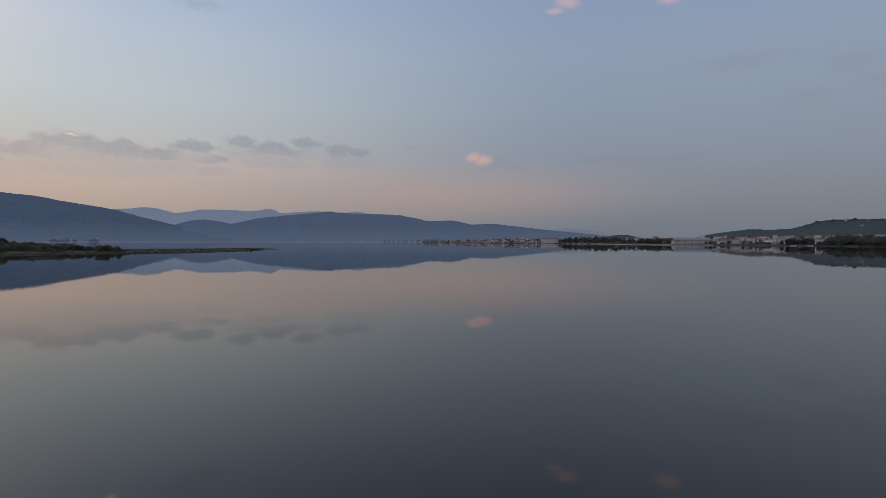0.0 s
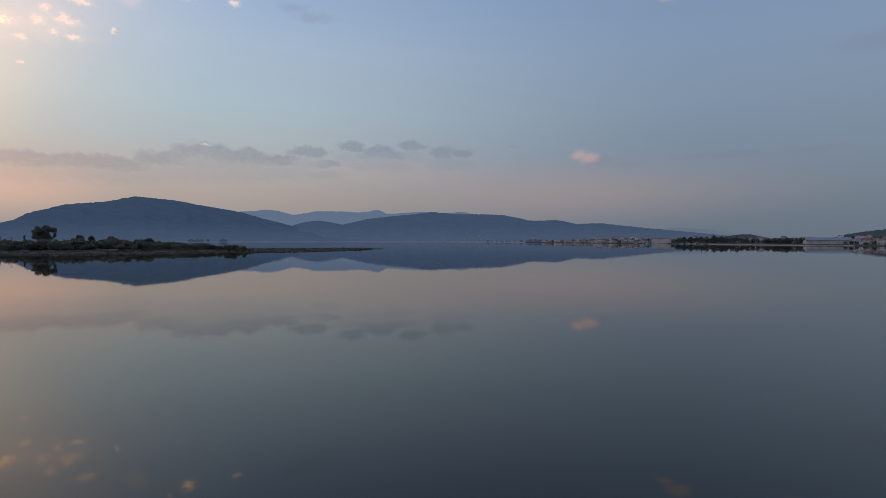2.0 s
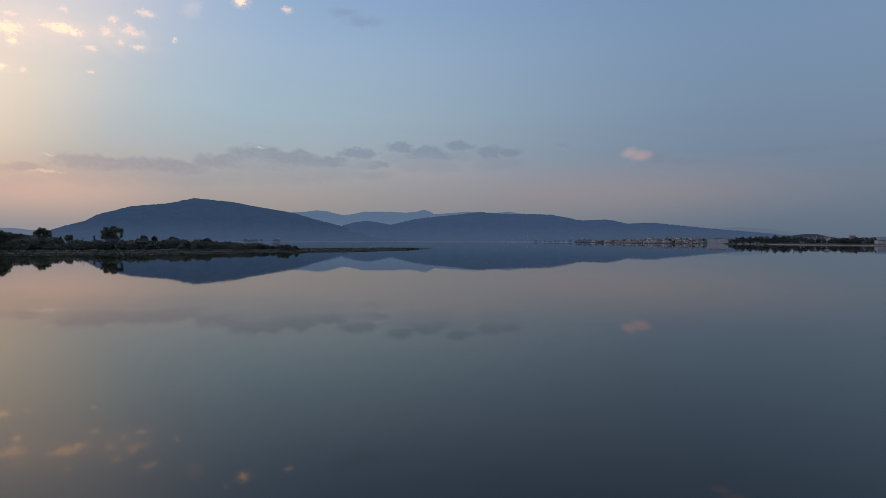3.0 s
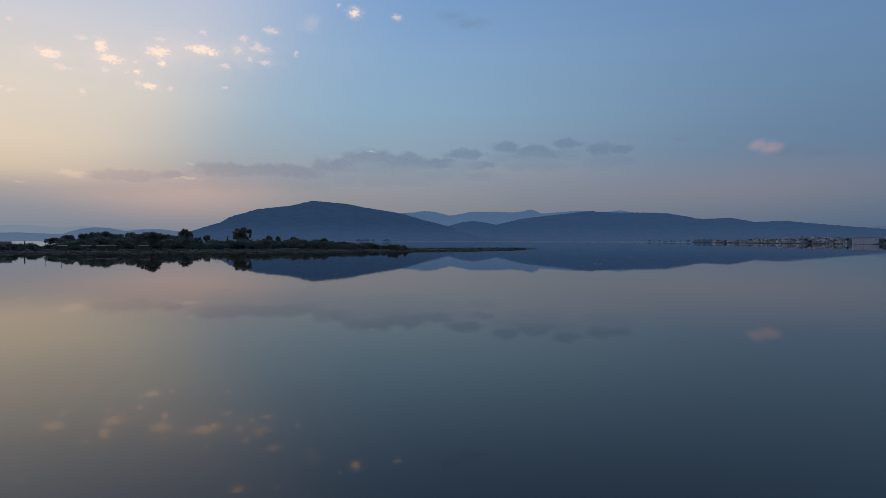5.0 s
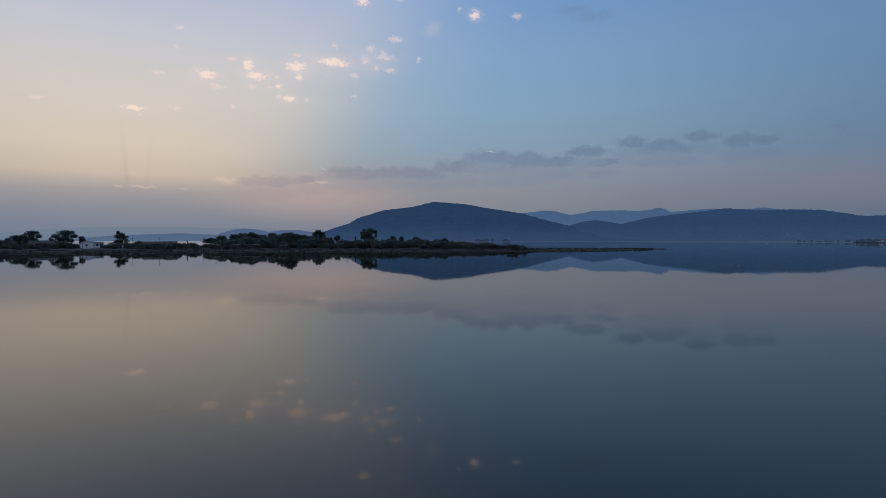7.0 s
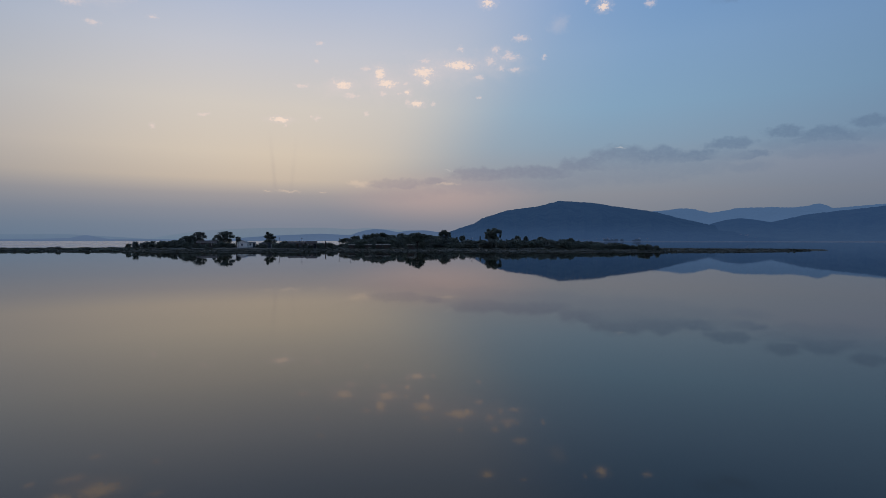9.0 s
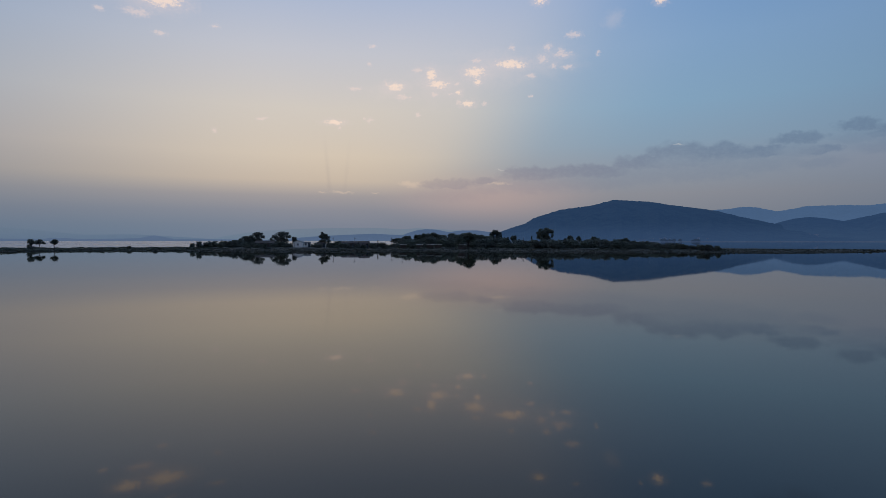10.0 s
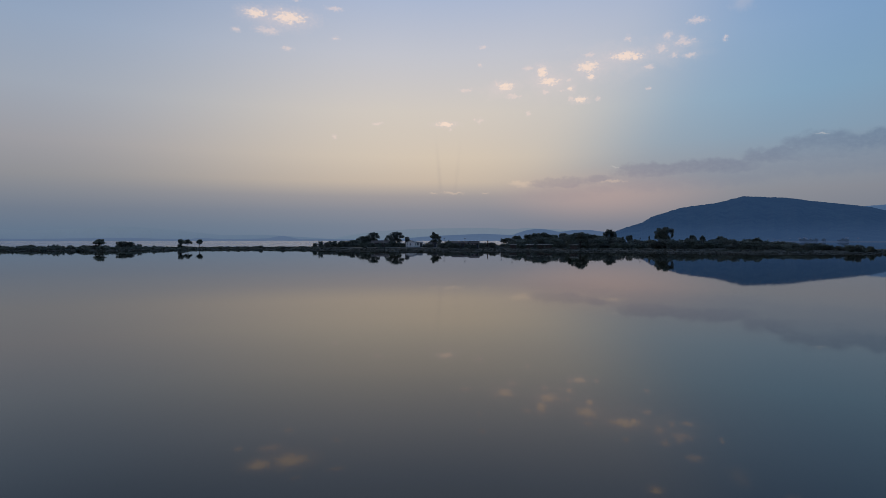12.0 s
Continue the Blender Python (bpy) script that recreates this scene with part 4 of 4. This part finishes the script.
pole = utility_pole(4.6, "thin wooden utility pole with a crossarm")
put(pole, [on_spit(a, d, a + 20) for a, d in ((71.9, 258), (68.1, 236), (65.95, 232), (61.1, 226), (62.2, 250), (48.6, 240))])
bm = bmesh.new()
tube(bm, (0, 0, -0.3), (0, 0, 3.1), 0.24, 0.2, 10)
tube(bm, (0, 0, 3.1), (0, 0, 3.25), 0.27, 0.27, 10)
flue = new("stove_chimney")
part("shaft", bm, M_BROWNTILE, flue)
tagged(flue, "free-standing dark round chimney beside the huts", "chimney").matrix_basis = on_spit(63.6, 238, 0)


def rowing_boat(label):
    base = new("rowing_boat")
    bm = bmesh.new()
    rows_ = []
    for k in range(9):
        t = k / 8
        x, half, keel = (t - 0.5) * 4.2, 0.75 * math.sin(math.pi * min(1, 0.16 + 0.84 * t)) ** 0.6 + 0.02, 0.12 * (2 * t - 1) ** 2
        rows_.append([bm.verts.new((x, y * half, z + keel)) for y, z in ((-1, 0.55), (-0.8, 0.15), (0, 0.0), (0.8, 0.15), (1, 0.55), (0.9, 0.55), (0.7, 0.2), (0, 0.06), (-0.7, 0.2), (-0.9, 0.55))])
    for a, b in zip(rows_, rows_[1:]):
        for k in range(10):
            bm.faces.new((a[k], a[(k + 1) % 10], b[(k + 1) % 10], b[k]))
    bm.faces.new(rows_[0])
    bm.faces.new(rows_[-1][::-1])
    part("hull", bm, M_WHITE, base)
    for x in (-0.8, 0.5):
        bm = bmesh.new()
        box(bm, x, -0.62, 0.36, x + 0.25, 0.62, 0.41)
        part("thwart", bm, M_WOOD, base)
    return tagged(base, label, "boat", "small boats along the shore")


def driftwood(label):
    base = new("driftwood")
    rng = np.random.default_rng(9)
    for name, a, b, r in (("trunk", (-0.75, 0, 0.03), (0.7, 0.08, 0.05), 0.06), ("branch", (0.1, 0.03, 0.05), (0.55, -0.22, 0.12), 0.03)):
        bm = bmesh.new()
        limb(bm, a, b, r, r * 0.4, r * 0.5, rng)
        part(name, bm, M_STONE, base)
    return tagged(base, label, "driftwood")


driftwood("pale bleached branch adrift on the calm lagoon").matrix_basis = face(10.85, 98, 0.0, 4)
boat = rowing_boat("small white rowing boat drawn up at the waterline")
put(boat, [face(az, knots(PLAIN, az) - 2.0, 0.02, t) for az, t in ((-12.7, 5), (-13.3, 20), (-13.8, -10), (-14.4, 12), (-32.4, 8), (-33.6, -6))])

# ---- the town on the far shore ----
town = random.Random(21)
PLASTER_WORDS = ["white", "cream", "ochre", "rose"]


def town_house(az, d, floors, w, kind=None, wall=None, turn=None):
    k = wall if wall is not None else town.choice((0, 0, 0, 0, 0, 1, 1, 2, 3))
    roof = kind or town.choice(("hip", "hip", "gable", "flat"))
    mat = M_STONE if roof == "flat" else M_TILE
    label = f"{PLASTER_WORDS[k]}-plastered town house with a {'flat' if roof == 'flat' else 'red tiled'} roof of {['', 'one storey', 'two storeys', 'three storeys'][floors]}"
    o = house(w, town.uniform(6, 8.5), 2.75, floors, M_PLASTERS[k], roof, mat, label, "house", town.uniform(1.2, 1.9), max(2, round(w / 3.2)), floors > 1 and town.random() < 0.4, town.random() < 0.3, sides=False)
    tagged(o, group="town houses")
    o.matrix_basis = face(az, d, town_level(az, d - knots(PLAIN, az)) - 0.1, turn if turn is not None else town.uniform(-25, 25)) @ Matrix.Scale(0.66, 4)
    return o


az = 0.6
while az > -9.7:
    d = knots(PLAIN, az)
    w = town.uniform(3.6, 6.2)
    town_house(az, d + town.uniform(10, 26), town.choice((1, 1, 1, 2)), w)
    if town.random() < 0.75:
        town_house(az - 0.2, d + town.uniform(40, 70), town.choice((1, 1, 2)), town.uniform(5, 8))
    if town.random() < 0.6:
        town_house(az - 0.1, d + town.uniform(85, 130), town.choice((1, 1, 2)), town.uniform(5, 8))
    if town.random() < 0.5:
        town_house(az + 0.1, d + town.uniform(150, 270), town.choice((1, 2)), town.uniform(5, 8))
    az -= math.degrees((w * 0.66 + town.uniform(-1.2, 1.6)) / d)
block = house(22, 11, 3.0, 2, M_PLASTERS[1], "hip", M_TILE, "large pale two-storey building with a low red roof at the water", "waterside_block", 0.8, 6, closed=((1, 0), (1, 1), (1, 3), (0, 1), (0, 3), (1, 4)))
block.matrix_basis = face(-10.9, 760, 0.9, 4)
for a, dd, fl, w, k, wall in ((-9.6, 768, 1, 9, "flat", 1), (-8.6, 790, 2, 8, "hip", 0), (-12.4, 905, 2, 14, "flat", 0), (-14.0, 930, 2, 12, "hip", 0), (-17.1, 690, 2, 12, "flat", 0), (-18.2, 680, 2, 13, "hip", 0),
                              (-19.2, 720, 1, 14, "hip", 1), (-20.2, 700, 1, 12, "gable", 3), (-21.0, 690, 2, 10, "hip", 0), (-21.7, 640, 1, 14, "hip", 1), (-22.4, 660, 1, 10, "gable", 0),
                              (-25.6, 575, 1, 9, "hip", 0), (-26.2, 590, 2, 10, "flat", 1), (-26.9, 600, 1, 11, "gable", 1), (-27.4, 585, 2, 9, "hip", 2), (-28.2, 580, 2, 14, "flat", 0), (-29.1, 585, 2, 12, "flat", 0),
                              (-29.9, 600, 2, 11, "flat", 1), (-30.5, 590, 2, 10, "hip", 1), (-31.1, 575, 2, 10, "flat", 0), (-31.8, 580, 2, 12, "flat", 0), (-32.5, 570, 2, 9, "hip", 0),
                              (-28.6, 660, 3, 14, "flat", 1), (-30.2, 665, 3, 13, "hip", 0), (-31.5, 660, 3, 12, "flat", 3), (-33.4, 680, 3, 12, "hip", 3), (-34.1, 690, 3, 14, "flat", 0), (-34.9, 680, 3, 11, "hip", 3),
                              (-35.6, 690, 3, 12, "flat", 1), (-36.9, 660, 2, 13, "hip", 0), (-38.5, 640, 3, 22, "flat", 0), (-40.0, 650, 3, 12, "hip", 1)):
    town_house(a, dd, 1 if fl < 3 and town.random() < 0.6 else 2, w * 0.72, k, wall, town.uniform(-14, 14))
for k in range(100):
    a = -24.9 - 13.0 * (k + town.random()) / 100
    town_house(a, knots(PLAIN, a) + town.choice((30, 45, 70, 110, 150, 190, 230)) + town.uniform(-15, 15), town.choice((1, 1, 2)), town.uniform(5, 8), town.choice(("flat", "flat", "hip", "gable")), None, town.uniform(-20, 20))
for k in range(22):
    a = -16.8 - 7.0 * (k + town.random()) / 22
    town_house(a, knots(PLAIN, a) + town.choice((60, 120, 190)) + town.uniform(-20, 20), town.choice((1, 1, 2)), town.uniform(5, 8), None, None, town.uniform(-20, 20))
for a, s, w in ((-36.1, -0.08, 5), (-37.6, -0.06, 5.5), (-37.15, -0.3, 6)):
    p = SLOPES["hill_east"](a, s)
    o = house(w, 5, 2.4, 1, M_PLASTERS[0], "hip", M_TILE, "white villa with a tiled roof on the wooded hill", "villa", 1.1, 2, sides=False)
    tagged(o, group="villas on the hill").matrix_basis = Matrix.Translation(p) @ Euler((0, 0, radians(a + 8))).to_matrix().to_4x4() @ Matrix.Scale(0.72, 4)

# the long shed with a blue-grey roof
shed = new("warehouse")
bm = bmesh.new()
box(bm, -16, -8, -0.5, 16, 8, 3.4)
part("wall", bm, M_PLASTERS[1], shed)
bm = bmesh.new()
gable(bm, 32, 16, 3.4, 2.2, 0.6)
part("roof", bm, M_STEELROOF, shed, "blue-grey sheet metal roof")
for k in range(5):
    bm = bmesh.new()
    x = -12.4 + k * 6.2
    box(bm, x - 0.9, -8.06, 0.1, x + 0.9, -7.9, 2.3)
    part("gate", bm, M_STONE, shed, "grey loading gate")
tagged(shed, "long white warehouse with a blue-grey metal roof and grey gates", "warehouse").matrix_basis = face(-24.15, 575, 1.0, 10)

wall_az = np.linspace(-26, -15.0, 90)
seawall = grid("seawall", wall_az, [0, 1, 2, 3], lambda az, k: at(az, knots(PLAIN, az) + 0.8 + (0, 0, 0.9, 0.9)[int(k)], (-0.3, 0.5, 0.5, 0.1)[int(k)]), M_STONE, False)
tagged(seawall, "low pale stone seawall along the town shore", "wall", kind="structure")
CAUSEWAY = [(2, 1330), (5, 1380), (10.7, 1560), (20, 1760), (28, 1700), (36, 1520), (44, 1480)]
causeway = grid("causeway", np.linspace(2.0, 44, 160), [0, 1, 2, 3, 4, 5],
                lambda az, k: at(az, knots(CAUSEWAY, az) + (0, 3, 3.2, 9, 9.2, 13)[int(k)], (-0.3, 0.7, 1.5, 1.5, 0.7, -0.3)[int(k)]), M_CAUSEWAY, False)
tagged(causeway, "long low stone causeway across the lagoon", "causeway", kind="structure")

# trees in the town, on the causeway and on the hill
grove = plant("tree", 16, [(0, 0, 6.2, 2.6, 2.5, 1.6), (-2.4, 0.4, 5.0, 2.2, 2.0, 1.8), (2.3, -0.3, 5.2, 2.3, 2.1, 1.9), (0.4, 0.3, 4.0, 3.2, 2.6, 1.8), (0.8, 0, 7.6, 1.6, 1.6, 1.2), (-0.4, 0, 1.7, 3.0, 2.6, 1.7)], 1000, 0.46,
              [((0, 0, 0), (0, 0, 5.0), 0.3), ((0, 0, 2.2), (-2, 0.2, 5.0), 0.16), ((0, 0, 2.4), (2, 0, 5.2), 0.16)], M_TOWNLEAF, "dark leafy tree on the town shore", "tree")
spots = []
for a0, a1, count, near, far_, lo, hi in ((-11.8, -17.4, 34, 14, 110, 0.35, 1.15), (-17.6, -23.0, 26, 20, 90, 0.45, 0.8), (-20.2, -21.6, 6, 10, 30, 0.7, 0.9),
                                         (-25.2, -31.8, 26, 8, 60, 0.2, 0.5), (-31.9, -33.9, 18, 6, 40, 0.5, 0.9), (-34.9, -39.5, 56, 3, 36, 0.5, 0.95), (-35.6, -38.0, 14, 10, 40, 0.8, 1.1), (-33.6, -35.2, 14, 4, 30, 0.25, 0.5), (-25, -37, 24, 60, 240, 0.3, 0.7),
                                         (0.5, -9.8, 60, 8, 140, 0.25, 0.7)):
    for k in range(count):
        a = a0 + (a1 - a0) * (k + town.random()) / count
        d = knots(PLAIN, a) + town.uniform(near, far_)
        k_ = town.uniform(lo, hi)
        spots.append(stand(a, d, town_level(a, d - knots(PLAIN, a)) - 0.2, town.uniform(0, 360), k_ * town.uniform(0.85, 1.3), k_ * 0.85))
rng = np.random.default_rng(77)
lobes = []
for k in range(260):
    a = -25.5 - 17.0 * town.random() ** 0.8
    p = SLOPES["hill_east"](a, -0.01 - 0.07 * town.random())
    r = town.uniform(0.7, 1.7) * (1.5 if noise.noise((a * 1.3, 0.5, 2)) > 0.1 else 0.8) * knots([(-43, 1), (-34, 1), (-32, 0.5), (-25, 0.4)], a)
    lobes.append((p.x, p.y, p.z + r * 0.3, r * 1.3, r * 1.3, r))
verts, faces = foliage(rng, lobes, 6000, 0.4, 0.8, 2)
tagged(mesh_object("hill_woods", verts, faces, M_TOWNLEAF, None, True), "dark uneven woods along the crest of the hill", "woods", kind="stuff")
grove_b = plant("tree", 18, [(0, 0, 4.6, 3.4, 3.0, 1.7), (-2.2, 0.2, 3.8, 1.9, 1.8, 1.4), (2.6, -0.1, 4.0, 1.9, 1.8, 1.5), (1.0, 0.2, 6.0, 1.9, 1.8, 1.2), (-1.0, 0, 2.6, 2.6, 2.3, 1.3), (0.6, 0, 1.4, 3.0, 2.6, 1.4)], 950, 0.46,
                [((0, 0, 0), (0, 0, 4.2), 0.26), ((0, 0, 1.8), (-1.8, 0.2, 4.0), 0.14), ((0, 0, 2.0), (2, 0, 4.2), 0.14)], M_TOWNLEAF, "spreading grey-green tree on the town shore", "tree")
put(grove, spots[::2], "trees along the town shore")
put(grove_b, spots[1::2], "trees along the town shore")
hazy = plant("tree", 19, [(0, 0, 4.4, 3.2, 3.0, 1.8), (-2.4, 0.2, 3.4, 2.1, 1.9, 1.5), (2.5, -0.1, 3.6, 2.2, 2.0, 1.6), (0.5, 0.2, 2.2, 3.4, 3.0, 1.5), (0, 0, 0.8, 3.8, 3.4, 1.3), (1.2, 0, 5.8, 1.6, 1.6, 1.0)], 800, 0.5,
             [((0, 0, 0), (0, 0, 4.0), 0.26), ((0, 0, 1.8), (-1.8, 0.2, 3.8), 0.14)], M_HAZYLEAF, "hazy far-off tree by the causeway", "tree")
spots = []
for k in range(14):
    a = 33.5 + 1.8 * town.random() if k < 10 else 32.0 + 0.8 * town.random()
    spots.append(stand(a, knots(CAUSEWAY, a) + 6, 1.4, town.uniform(0, 360), town.uniform(1.2, 2.2), town.uniform(0.6, 1.2)))
for k in range(14):
    a = 1.9 + 4.4 * town.random()
    spots.append(stand(a, knots(CAUSEWAY, a) + 6, 1.4, town.uniform(0, 360), town.uniform(0.5, 0.9), town.uniform(0.3, 0.6)))
for k in range(7):
    a = 0.5 + 1.5 * (k + town.random()) / 7
    spots.append(stand(a, knots(PLAIN, a) + town.uniform(20, 50), 0.9, town.uniform(0, 360), town.uniform(0.7, 1.1), town.uniform(0.7, 1.1)))
put(hazy, spots, "trees on the causeway")
spire = plant("cypress", 17, [(0, 0, 2.2, 0.9, 0.9, 1.8), (0, 0, 4.8, 0.75, 0.75, 2.0), (0, 0, 7.4, 0.45, 0.45, 1.8)], 700, 0.3, [((0, 0, 0), (0, 0, 5), 0.18)], M_LEAF, "slender dark cypress with a pointed crown", "cypress")
put(spire, [stand(-14.45, 690, 0.9, 0, 1.1, 0.95), stand(-16.9, 660, 0.9, 0, 1.0, 0.9), on_spit(47.75, 262, 0, 0.55, 0.62), stand(-22.6, 600, 0.9, 0, 0.9, 0.7)], "cypresses")

# houses on the lower slopes of the far mountains
village = random.Random(8)
hamlet = house(10, 7, 2.7, 2, M_HAZYWALL, "hip", M_HAZYROOF, "far-off village house on the lower slope, pale with painted haze", "village_house", 1.6, 0, sides=False)
far_spots = []
for name, a0, a1, e0, e1, count in (("mountain_knoll", 21.8, 26.0, 0.1, 0.62, 22), ("mountain_ridge", 5.2, 11.5, 0.1, 0.5, 26), ("mountain_ridge", -1.0, 3.0, 0.08, 0.3, 8), ("mountain_main", 30.5, 38.0, 0.05, 0.2, 10)):
    made = 0
    for _ in range(600):
        a, s = village.uniform(a0, a1), village.uniform(-0.97, -0.3)
        p = SLOPES[name](a, s)
        if e0 < math.degrees(math.atan2(p.z - 4, math.hypot(p.x, p.y))) < e1 and made < count:
            far_spots.append(Matrix.Translation(p) @ Euler((0, 0, radians(a + village.uniform(-30, 30)))).to_matrix().to_4x4() @ Matrix.Scale(village.uniform(0.5, 1.0), 4))
            made += 1
for a0, a1, count in ((35.2, 38.2, 16), (30.4, 33.2, 9), (40.0, 43.5, 8)):
    for k in range(count):
        a = a0 + (a1 - a0) * (k + village.random()) / count
        far_spots.append(face(a, 2720 + 60 * village.random(), 1.3, village.uniform(-30, 30)) @ Matrix.Scale(village.uniform(0.8, 1.5), 4))
put(hamlet, far_spots, "hillside village houses")
